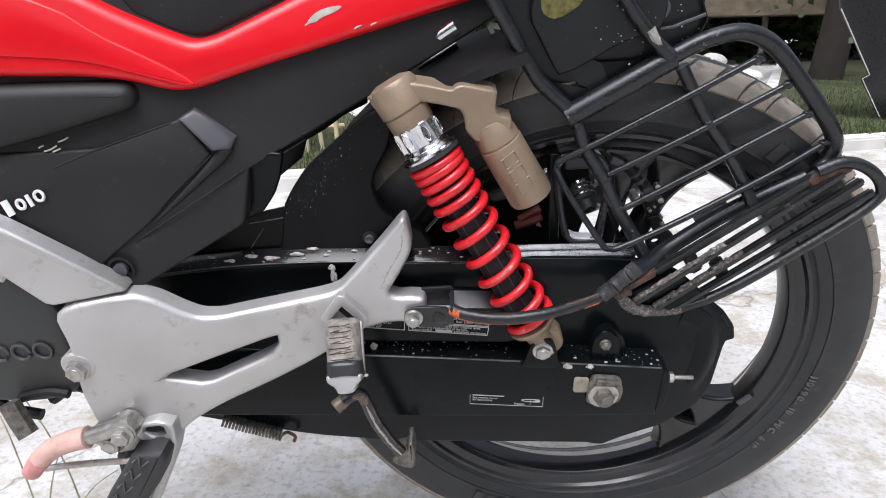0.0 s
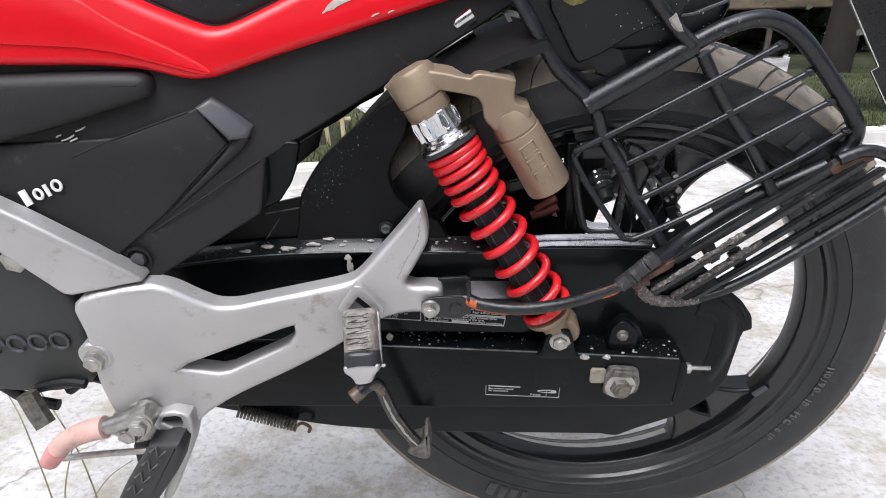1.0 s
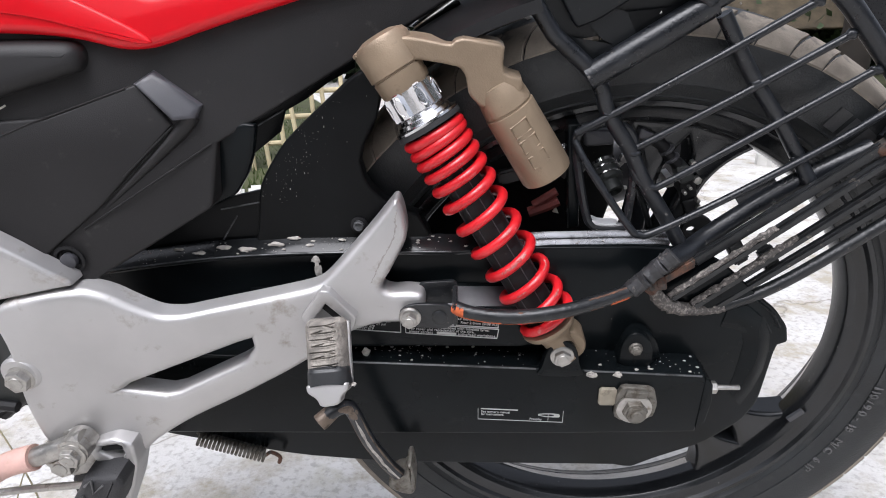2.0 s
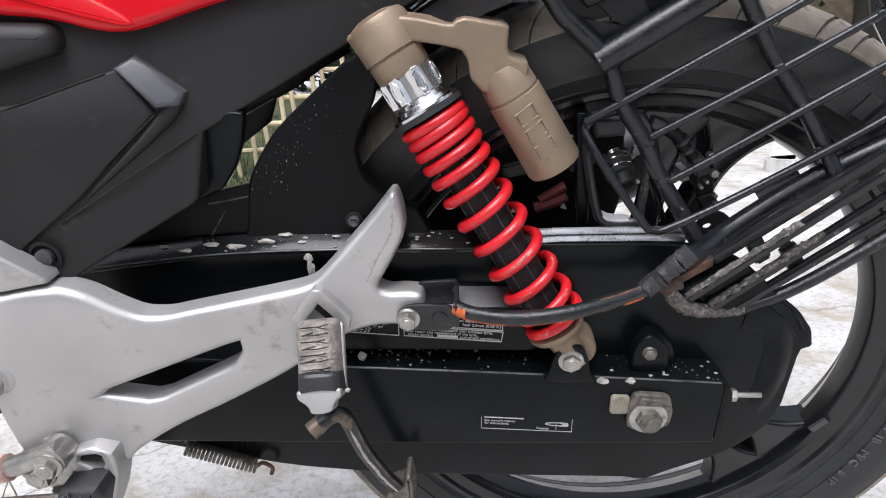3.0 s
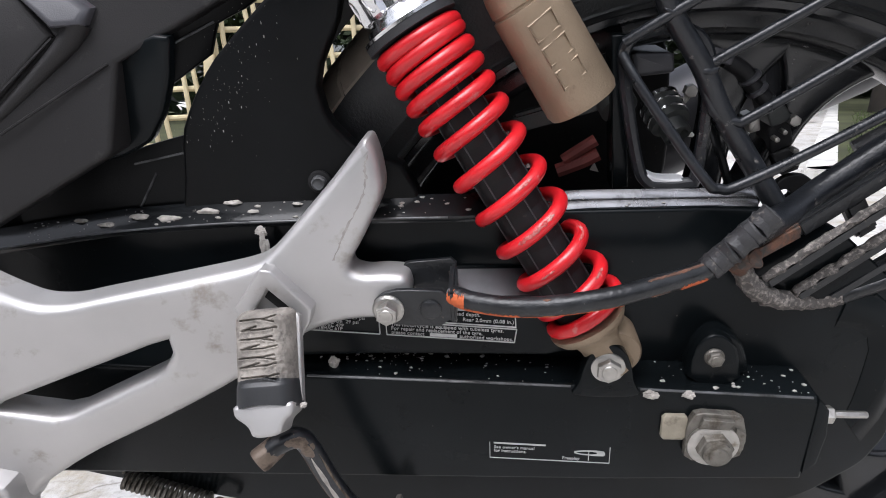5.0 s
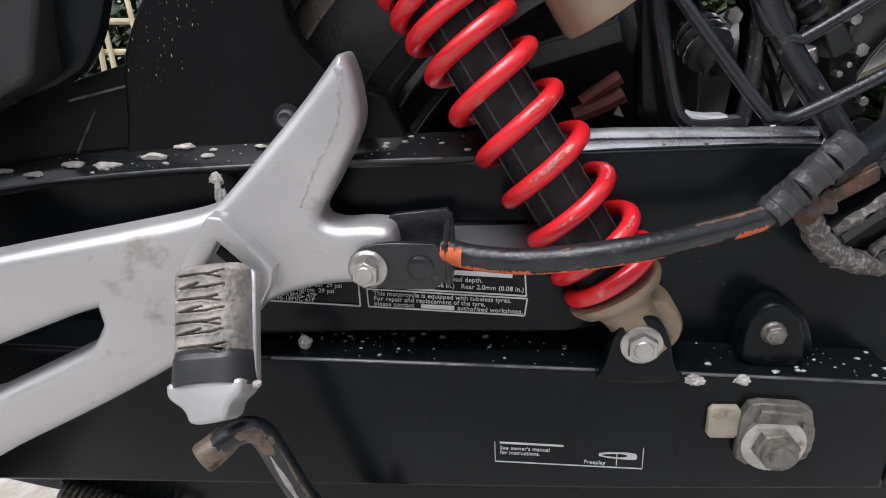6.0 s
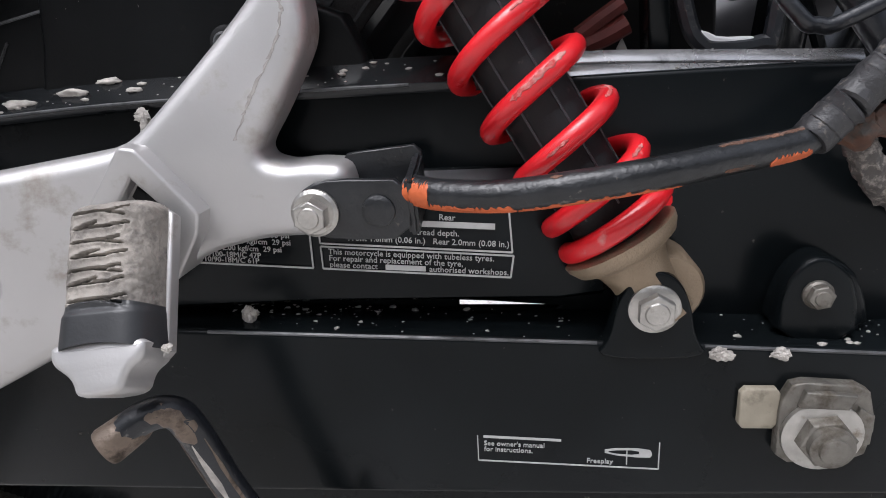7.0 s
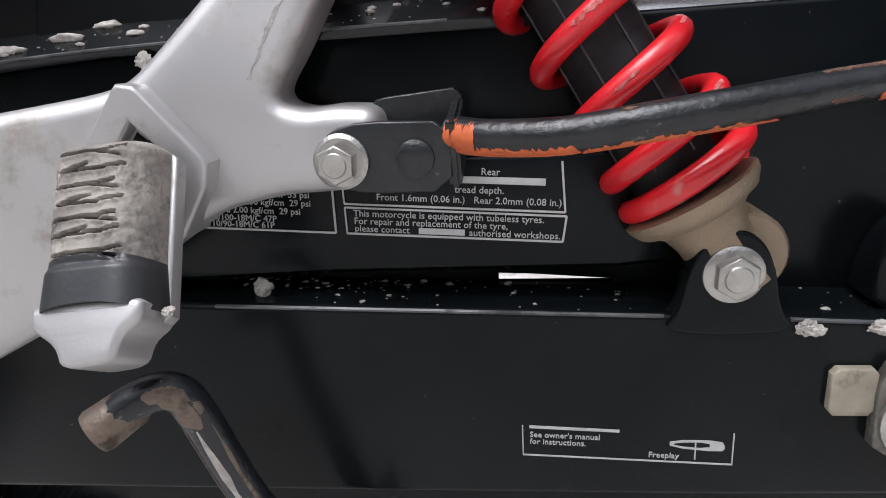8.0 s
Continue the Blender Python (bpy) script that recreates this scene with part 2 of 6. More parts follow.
def lathe(bm, profile, origin, axis, n=32, ring=False):
    """A profile of (distance along the axis, radius) turned round it. ring: the profile closes on itself."""
    o, ax = Vector(origin), Vector(axis).normalized()
    u = ax.orthogonal().normalized()
    v = ax.cross(u)
    rows = []
    for s, r in profile:
        if r < 1e-6:
            rows.append([bm.verts.new(o + ax * s)])
        else:
            rows.append([bm.verts.new(o + ax * s + (u * math.cos(a) + v * math.sin(a)) * r) for a in [2 * math.pi * k / n for k in range(n)]])
    for a, b in list(zip(rows, rows[1:])) + ([(rows[-1], rows[0])] if ring else []):
        for i in range(n):
            j = (i + 1) % n
            if len(a) == 1 and len(b) == 1:
                continue
            if len(a) == 1:
                bm.faces.new((a[0], b[j], b[i]))
            elif len(b) == 1:
                bm.faces.new((a[i], a[j], b[0]))
            else:
                bm.faces.new((a[i], a[j], b[j], b[i]))
    if not ring:
        for r in (rows[0], rows[-1]):
            if len(r) > 2:
                bm.faces.new(r)
    return bm


def flake(bm, path, r, a0, a1, seed, n=8, lift=0.00025):
    """A ragged patch of paint lying on a round bar, between two angles counted from the near side upwards."""
    rn = random.Random(seed)
    line = [Vector(p) for p in glide([Vector(p) for p in path], 5)]
    rows = []
    for i, c in enumerate(line):
        d = (line[min(i + 1, len(line) - 1)] - line[max(i - 1, 0)]).normalized()
        out = Vector((0, -1, 0))
        out = (out - d * out.dot(d)).normalized()
        up = d.cross(out) * (1 if d.cross(out).z > 0 else -1)
        end = min(1.0, min(i, len(line) - 1 - i) / 2.0 + 0.15)
        mid, half = (a0 + a1) / 2, (a1 - a0) / 2 * end
        lo, hi = mid - half * rn.uniform(0.45, 1.1), mid + half * rn.uniform(0.45, 1.1)
        rows.append([bm.verts.new(c + (out * math.cos(lo + (hi - lo) * k / n) + up * math.sin(lo + (hi - lo) * k / n)) * (r + (lift if 0 < k < n else -0.0001))) for k in range(n + 1)])
    for p, q in zip(rows, rows[1:]):
        for k in range(n):
            bm.faces.new((p[k], p[k + 1], q[k + 1], q[k]))


def bar(bm, a, b, w, h, edge=0.0):
    """A rectangular bar from a to b, w wide in the level sense and h high."""
    a, b = Vector(a), Vector(b)
    t = (b - a).normalized()
    s = t.cross(Vector((0, 0, 1)))
    s = Vector((1, 0, 0)) if s.length < 1e-5 else s.normalized()
    u = s.cross(t)
    rows = [[bm.verts.new(p + s * x * w / 2 + u * z * h / 2) for x, z in ((-1, -1), (1, -1), (1, 1), (-1, 1))] for p in (a, b)]
    faces = [bm.faces.new(rows[0]), bm.faces.new(rows[1])]
    for i in range(4):
        j = (i + 1) % 4
        faces.append(bm.faces.new((rows[0][i], rows[0][j], rows[1][j], rows[1][i])))
    if edge:
        bmesh.ops.bevel(bm, geom=list({e for f in faces for e in f.edges}), offset=edge, segments=2, affect="EDGES")
    return bm


def hexagon(bm, c, r, front, back, turn=0.3, edge=0.0008):
    pts = [(c[0] + r * math.cos(turn + k * math.pi / 3), c[1] + r * math.sin(turn + k * math.pi / 3)) for k in range(6)]
    return prism(bm, pts, front, back, edge)


def bolt(parent, x, z, y, r, flange=1.35, depth=0.007, turn=0.3, name="bolt", label="", material=None):
    """A hexagon bolt whose flange lies at depth y and whose head comes forward."""
    bm = bmesh.new()
    lathe(bm, [(0, r * flange), (-0.0012, r * flange), (-0.0022, r * flange * 0.86)], (x, y, z), (0, 1, 0), 28)
    hexagon(bm, (x, z), r, y - depth, y, turn)
    lathe(bm, [(0, r * 0.62), (-0.0006, r * 0.56)], (x, y - depth, z), (0, 1, 0), 20)
    return part(name, bm, material or M_STEEL, parent, label)


def lettering(name, words, size, x, y, z, lean, material, parent, label="", depth=0.0002):
    """Words that face the near side; x and z of the start of the line."""
    cu = bpy.data.curves.new(name, "FONT")
    cu.body, cu.size, cu.extrude, cu.resolution_u = words, size, depth, 2
    ob = new(name, cu)
    me = bpy.data.meshes.new_from_object(ob)
    bpy.data.objects.remove(ob)
    me.name = name
    me.transform(pose(x, y, z, 0, -lean, 0) @ pose(0, 0, 0, 90, 0, 0))
    me.materials.clear()
    me.materials.append(material)
    o = new(name, me)
    o.parent = parent
    if label:
        tagged(o, label)
    return o


# Setting -------------------------------------------------------------------
def ground_material():
    m = bpy.data.materials.new("worn_pale_concrete")
    m.use_nodes = True
    n, l = m.node_tree.nodes, m.node_tree.links
    b = n["Principled BSDF"]
    tc = n.new("ShaderNodeTexCoord")

    def noise_of(scale, detail=6.0, rough=0.6):
        t = n.new("ShaderNodeTexNoise")
        t.inputs["Scale"].default_value, t.inputs["Detail"].default_value, t.inputs["Roughness"].default_value = scale, detail, rough
        l.new(tc.outputs["Object"], t.inputs["Vector"])
        return t.outputs["Fac"]

    def ramp_of(fac, stops):
        r = n.new("ShaderNodeValToRGB")
        while len(r.color_ramp.elements) < len(stops):
            r.color_ramp.elements.new(0.5)
        for e, (p, c) in zip(r.color_ramp.elements, stops):
            e.position, e.color = p, (*c, 1)
        l.new(fac, r.inputs["Fac"])
        return r.outputs["Color"]

    def mixed(fac, a, c):
        x = n.new("ShaderNodeMix")
        x.data_type = "RGBA"
        l.new(fac, x.inputs["Factor"])
        l.new(a, x.inputs["A"])
        if isinstance(c, tuple):
            x.inputs["B"].default_value = (*c, 1)
        else:
            l.new(c, x.inputs["B"])
        return x.outputs["Result"]

    base = ramp_of(noise_of(3.0), [(0.3, (0.44, 0.42, 0.395)), (0.55, (0.60, 0.588, 0.572)), (0.75, (0.72, 0.712, 0.702))])
    grit = ramp_of(noise_of(90.0, 4.0), [(0.35, (0.50, 0.49, 0.47)), (0.5, (1, 1, 1))])
    mul = n.new("ShaderNodeMix")
    mul.data_type, mul.blend_type = "RGBA", "MULTIPLY"
    mul.inputs["Factor"].default_value = 0.55
    l.new(base, mul.inputs["A"])
    l.new(grit, mul.inputs["B"])
    stain = ramp_of(noise_of(7.0, 9.0, 0.7), [(0.49, (0, 0, 0)), (0.62, (0.9, 0.9, 0.9))])
    col = mixed(stain, mul.outputs["Result"], (0.36, 0.32, 0.25))
    moss = ramp_of(noise_of(2.3, 9.0, 0.72), [(0.58, (0, 0, 0)), (0.70, (0.75, 0.75, 0.75))])
    col = mixed(moss, col, (0.30, 0.28, 0.17))
    v = n.new("ShaderNodeTexVoronoi")
    v.feature = "DISTANCE_TO_EDGE"
    v.inputs["Scale"].default_value = 0.9
    warp = n.new("ShaderNodeTexNoise")
    warp.inputs["Scale"].default_value, warp.inputs["Detail"].default_value = 5.0, 6.0
    l.new(tc.outputs["Object"], warp.inputs["Vector"])
    add = n.new("ShaderNodeMix")
    add.data_type, add.blend_type = "RGBA", "LINEAR_LIGHT"
    add.inputs["Factor"].default_value = 0.12
    l.new(tc.outputs["Object"], add.inputs["A"])
    l.new(warp.outputs["Color"], add.inputs["B"])
    l.new(add.outputs["Result"], v.inputs["Vector"])
    crack = ramp_of(v.outputs["Distance"], [(0.001, (0.7, 0.7, 0.7)), (0.004, (0, 0, 0))])
    col = mixed(crack, col, (0.16, 0.14, 0.11))
    l.new(col, b.inputs["Base Color"])
    b.inputs["Roughness"].default_value = 0.85
    bp = n.new("ShaderNodeBump")
    bp.inputs["Strength"].default_value, bp.inputs["Distance"].default_value = 0.9, 0.005
    l.new(noise_of(40.0, 8.0, 0.65), bp.inputs["Height"])
    l.new(bp.outputs["Normal"], b.inputs["Normal"])
    return m


M_GROUND = ground_material()
M_KERB = mat("whitewashed_kerb", (0.62, 0.61, 0.58), 0.85, var=0.2, scale=3, bump=0.5, bscale=60, dirt=((0.30, 0.29, 0.24), 0.34, 5))
M_SOIL = mat("lawn_soil", (0.05, 0.055, 0.022), 0.95, var=0.5, scale=1.5, bump=0.8, bscale=30)
M_GRASS = mat("grass_blades", (0.055, 0.085, 0.020), 0.8, var=0.5, scale=2)
M_BARK = mat("bark", (0.024, 0.019, 0.015), 0.9, var=0.35, scale=6, bump=1.0, bscale=40)
M_LEAF = mat("dark_leaves", (0.028, 0.045, 0.015), 0.6, var=0.5, scale=0.8)
M_STALK = mat("dry_stalk_straw", (0.35, 0.31, 0.20), 0.8, var=0.3, scale=30)
M_BAMBOO = mat("bleached_bamboo", (0.55, 0.47, 0.30), 0.7, var=0.25, scale=6, bump=0.3, bscale=80)
M_THATCH = mat("old_thatch", (0.10, 0.078, 0.05), 0.95, var=0.4, scale=4, bump=1.0, bscale=60)
M_ROCK = mat("mossy_rock", (0.30, 0.29, 0.22), 0.9, var=0.4, scale=12, bump=0.8, bscale=60, dirt=((0.07, 0.07, 0.03), 0.45, 14))
M_POST = mat("grey_timber", (0.12, 0.108, 0.095), 0.85, var=0.3, scale=6, bump=0.5, bscale=60)

bm = bmesh.new()
bmesh.ops.create_grid(bm, x_segments=40, y_segments=40, size=150)
ground = tagged(part("ground", bm, M_GROUND), "worn pale concrete yard with stains and cracks", kind="structure")

SLANT = math.atan(0.355)


def behind(u, d):
    """A place u along the kerb and d behind it."""
    return (u * math.cos(SLANT) - d * math.sin(SLANT), 2.18 + u * math.sin(SLANT) + d * math.cos(SLANT))


def lawn_bed(corner, along, back):
    """A lawn bed with a kerb on its two open sides, from its corner on the yard."""
    c, a, b = Vector((*corner, 0)), Vector((*along, 0)), Vector((*back, 0))
    bm = bmesh.new()
    for side, other, n in ((a, b, 14), (b, a, 12)):
        off = other.normalized() * 0.07
        for k in range(n):
            p, q = c + off + side.normalized() * (k + 0.008), c + off + side.normalized() * (k + 0.992)
            bar(bm, (p.x, p.y, 0.025), (q.x, q.y, 0.025), 0.14, 0.09, 0.012)
    tagged(part("kerb", bm, M_KERB), "whitewashed concrete kerb along the lawn", kind="structure")
    bm = bmesh.new()
    p = c + (a.normalized() + b.normalized()) * 0.1
    vs = [bm.verts.new((v.x, v.y, z)) for v, z in ((p, 0.05), (p + a, 0.05), (p + a + b, 0.1), (p + b, 0.1))]
    bm.faces.new(vs)
    bmesh.ops.subdivide_edges(bm, edges=bm.edges, cuts=16, use_grid_fill=True)
    tagged(part("lawn", bm, M_SOIL), "patchy lawn soil behind the kerb", kind="structure")


EAST, NORTH = (math.cos(SLANT), math.sin(SLANT)), (-math.sin(SLANT), math.cos(SLANT))
WAY = (0.45, 0.893)
lawn_bed(behind(1.44, 0.0), (EAST[0] * 30, EAST[1] * 30), (WAY[0] * 26, WAY[1] * 26))
lawn_bed(behind(-0.10, 0.0), (-EAST[0] * 30, -EAST[1] * 30), (NORTH[0] * 26, NORTH[1] * 26))

rnd = random.Random(4)
bm = bmesh.new()
for k in range(15000):
    d = 0.16 + 4.2 * rnd.random() ** 1.5
    u = 1.66 + 1.09 * d + 4.5 * rnd.random() if k % 3 else rnd.uniform(-2.6, -0.25)
    x, y = behind(u, d)
    h, a = rnd.uniform(0.02, 0.06), rnd.uniform(0, 6.28)
    dx, dy = 0.004 * math.cos(a), 0.004 * math.sin(a)
    q = [bm.verts.new(p) for p in ((x - dx, y - dy, 0.05), (x + dx, y + dy, 0.05), (x + rnd.uniform(-.02, .02), y + rnd.uniform(-.02, .02), 0.05 + h))]
    bm.faces.new(q)
tagged(part("grass", bm, M_GRASS), "short yellow-green grass on the lawn", "grass", kind="stuff")


def tree(x, y, height, girth, spread, seed, leaves=2600):
    r = random.Random(seed)
    root = new("tree")
    root.location = (x, y, 0.05)
    tagged(root, "dark broad-leaved tree of the lawn and of the unseen ring added round the yard", "tree", "trees behind the lawn")
    bm = bmesh.new()
    lean = r.uniform(-0.25, 0.25)
    tube(bm, [(0, 0, -0.1), (0.05, 0, height * 0.2), (lean * 0.5, 0.1, height * 0.4), (lean, 0.1, height * 0.65)], girth, 12, 5, r2=girth * 0.5)
    tips = []
    for k in range(9):
        a, z0 = k * 2.4, height * r.uniform(0.3, 0.6)
        s = Vector((lean * z0 / height, 0.08, z0))
        e = s + Vector((math.cos(a), math.sin(a), 0.6)) * spread * r.uniform(0.5, 0.9)
        tube(bm, [s, (s + e) / 2 + Vector((0, 0, 0.12)), e], girth * 0.4, 7, 4, r2=girth * 0.1)
        tips += [e, (s + e) / 2, s + Vector((0, 0, height * 0.3))]
    part("trunk", bm, M_BARK, root, "rough grey-brown trunk with limbs")
    bm = bmesh.new()
    for k in range(leaves):
        c = r.choice(tips) + Vector((r.gauss(0, 1), r.gauss(0, 1), r.gauss(0, 0.8))) * spread * 0.33
        m = Euler((r.uniform(-1, 1), r.uniform(-1, 1), r.uniform(0, 6.28))).to_matrix()
        w, h = r.uniform(0.05, 0.11), r.uniform(0.10, 0.2)
        q = [bm.verts.new(c + m @ Vector(p)) for p in ((-w / 2, 0, 0), (0, -h / 2, 0.015), (w / 2, 0, 0), (0, h / 2, 0.015))]
        bm.faces.new(q)
    part("crown", bm, M_LEAF, root, "dense crown of small dark leaves")
    return root



# Trees with negative y are unseen, added to cut side light and darken reflections.
for k, (x, y, hgt, g, sp) in enumerate(((4.75, 8.0, 5.0, 0.22, 2.0), (7.6, 11.0, 6.0, 0.2, 2.6), (2.6, 12.0, 6.5, 0.2, 2.8), (9.8, 13.5, 6.5, 0.25, 3.0), (-4.8, 12.0, 6.0, 0.22, 2.6),
                                        (-8.0, 10.5, 5.5, 0.2, 2.6), (0.0, 13.0, 6.5, 0.22, 3.0), (13.0, 11.0, 6.0, 0.22, 2.8), (-5.0, -7.5, 6.0, 0.25, 3.2), (0.5, -8.5, 6.5, 0.25, 3.2),
                                        (6.0, -7.8, 6.0, 0.25, 3.2), (11.0, -3.0, 6.0, 0.25, 3.0), (-10.0, -2.0, 6.0, 0.25, 3.0))):
    tree(x, y, hgt, g, sp, k + 1)


def shrubs(path, depth, low, high, count, seed):
    """Dense dark leaves along a line on the ground."""
    r = random.Random(seed)
    verts, faces = [], []
    for k in range(count):
        t = r.random() * (len(path) - 1)
        i = min(int(t), len(path) - 2)
        a, b = Vector(path[i]), Vector(path[i + 1])
        p = a.lerp(b, t - i)
        d = (b - a).normalized()
        c = Vector((p.x, p.y, 0)) + Vector((-d.y, d.x, 0)) * r.uniform(-depth, depth)
        c.z = low + (high * (0.8 + 0.2 * math.sin(p.x * 1.7 + p.y)) - low) * r.random() ** 0.8
        m = Euler((r.uniform(-1, 1), r.uniform(-1, 1), r.uniform(0, 6.28))).to_matrix()
        w, h = r.uniform(0.14, 0.32), r.uniform(0.3, 0.65)
        n = len(verts)
        verts += [c + m @ Vector(q) for q in ((-w / 2, 0, 0), (0, -h / 2, 0.04), (w / 2, 0, 0), (0, h / 2, 0.04))]
        faces.append((n, n + 1, n + 2, n + 3))
    me = bpy.data.meshes.new("shrubbery")
    me.from_pydata(verts, [], faces)
    me.materials.append(M_LEAF)
    return new("shrubbery", me)


tagged(shrubs([(-16, 14.5), (-6, 15.5), (4, 15.0), (12, 15.5), (20, 13.0)], 1.3, 0.0, 6.0, 26000, 9), "tall dense dark shrubs behind the lawn", "shrubs", kind="stuff")
# Unseen ring of shrubs, added to darken what the black parts reflect.
tagged(shrubs([(-14, 12), (-13, 2), (-11, -8), (0, -11), (11, -9), (14, 0), (16, 12)], 1.2, 0.0, 5.0, 24000, 10), "tall dense dark shrubs added unseen round the yard to darken reflections", "shrubs", kind="stuff")


def shed():
    root = new("shed")
    root.location = (6.3, 13.2, 0.08)
    tagged(root, "low thatched shed with grey posts, dark inside", "shed")
    bm = bmesh.new()
    prism(bm, [(-1.9, 0.86), (1.5, 0.92), (1.3, 1.9), (-1.6, 1.9)], -0.5, 2.2, 0.05, at=lambda x, y, z: (x, y + (z - 0.86) * 0.9, z))
    part("roof", bm, M_THATCH, root, "old brown thatch")
    for x in (-1.5, -0.1, 1.2):
        bm = bmesh.new()
        tube(bm, [(x, -0.1, -0.1), (x + 0.02, -0.1, 0.5), (x, -0.1, 1.0)], 0.06, 8, 3)
        part("post", bm, M_POST, root)
    bm = bmesh.new()
    bar(bm, (-1.8, 2.0, 0.45), (1.4, 2.0, 0.45), 0.08, 1.0)
    part("back_wall", bm, M_POST, root)
    return root


shed()


def fence():
    root = new("fence")
    root.matrix_world = pose(*behind(0, 0.62), 0.05, 0, 0, math.degrees(SLANT))
    tagged(root, "bleached bamboo lattice fence on the lawn", "fence")
    for z in (0.10, 0.225, 0.345, 0.47, 0.60, 0.72, 0.845, 0.97, 1.10, 1.22, 1.34):
        bm = bmesh.new()
        tube(bm, [(-4.2, 0.02, z), (-2.0, 0.02, z + 0.02), (-0.55, 0.02, z + 0.03)], 0.013, 8, 2)
        part("rail", bm, M_BAMBOO, root)
    for k in range(46):
        x = -4.15 + k * 0.078
        bm = bmesh.new()
        tube(bm, [(x + 0.05, 0, -0.02), (x + 0.02 * math.sin(k * 3.1), 0, 0.7), (x - 0.06 + 0.05 * math.sin(k * 1.7), 0, 1.45)], 0.0115, 8, 2)
        part("picket", bm, M_BAMBOO, root)
    bm = bmesh.new()
    bar(bm, (-1.33, -0.04, -0.02), (-1.22, -0.04, 1.2), 0.03, 0.045, 0.004)
    part("fence_post", bm, M_BAMBOO, root, "pale leaning post")
    return root


fence()
bm = bmesh.new()
bmesh.ops.create_icosphere(bm, subdivisions=3, radius=0.11)
for v in bm.verts:
    v.co *= 1 + 0.25 * noise.noise(v.co * 9)
    v.co.z *= 0.7
rock = tagged(part("rock", bm, M_ROCK), "mossy weathered rock lying on the lawn", "rock")
rock.location = (-0.98, 2.30, 0.07)
rock.scale = (0.55, 0.45, 0.5)


def tarpaulin():
    """Black sheet hung from a line beside the yard."""
    bm = bmesh.new()
    edge = [(2.445, 0.79), (2.729, 0.36), (2.684, 0.332), (2.87, 0.06), (4.2, 0.06), (4.2, 1.9), (2.15, 1.9)]
    prism(bm, edge, 3.88, 3.90, 0.004)
    t = tagged(part("tarpaulin", bm, M_STICK), "black plastic sheet with a pale hem hanging over the lawn", "tarpaulin")
    bm = bmesh.new()
    tube(bm, [(x, 3.879, z) for x, z in edge[:4]], 0.0035, 6, 0)
    part("hem", bm, M_KERB, t, "thin pale hem")
    return t


tarpaulin()
for x, y, k in ((3.45, 7.3, 1.0), (4.9, 12.2, 1.7)):
    stone = copy_thing(rock, pose(x, y, 0.15))
    stone.scale = (k * 1.4, k, k)
    stone.data = rock.data.copy()
    stone.data.materials[0] = M_KERB
    tagged(stone, "white-painted stone lying on the lawn", "stone")


# The motorcycle, leaning on its side stand ----------------------------------
LEAN = 10.0
bike = new("motorcycle")
bike.matrix_world = pose(0, 0, 0.311, LEAN)
tagged(bike, "red and black motorcycle leaning on its side stand, dusty and worn", "motorcycle")


def on_panel(x, y, z):
    """The body panels run from the wide knees to the narrow tail and lean in towards the seat."""
    y += 0.2 * (x + 0.447)
    k = 1 / (1 - 0.50 * (z - 0.180))
    return (-0.151 + k * (x + 0.151), -0.603 + k * (y + 0.603), 0.4216 + k * (z - 0.4216))


def on_bracket(x, y, z):
    """The footrest casting flares out towards the front, and its horn leans in."""
    a, b = -0.213 - x, z - 0.11
    return (x, y - 0.1 * (a + math.hypot(a, 0.008)) + 0.1 * (b + math.hypot(b, 0.008)), z)


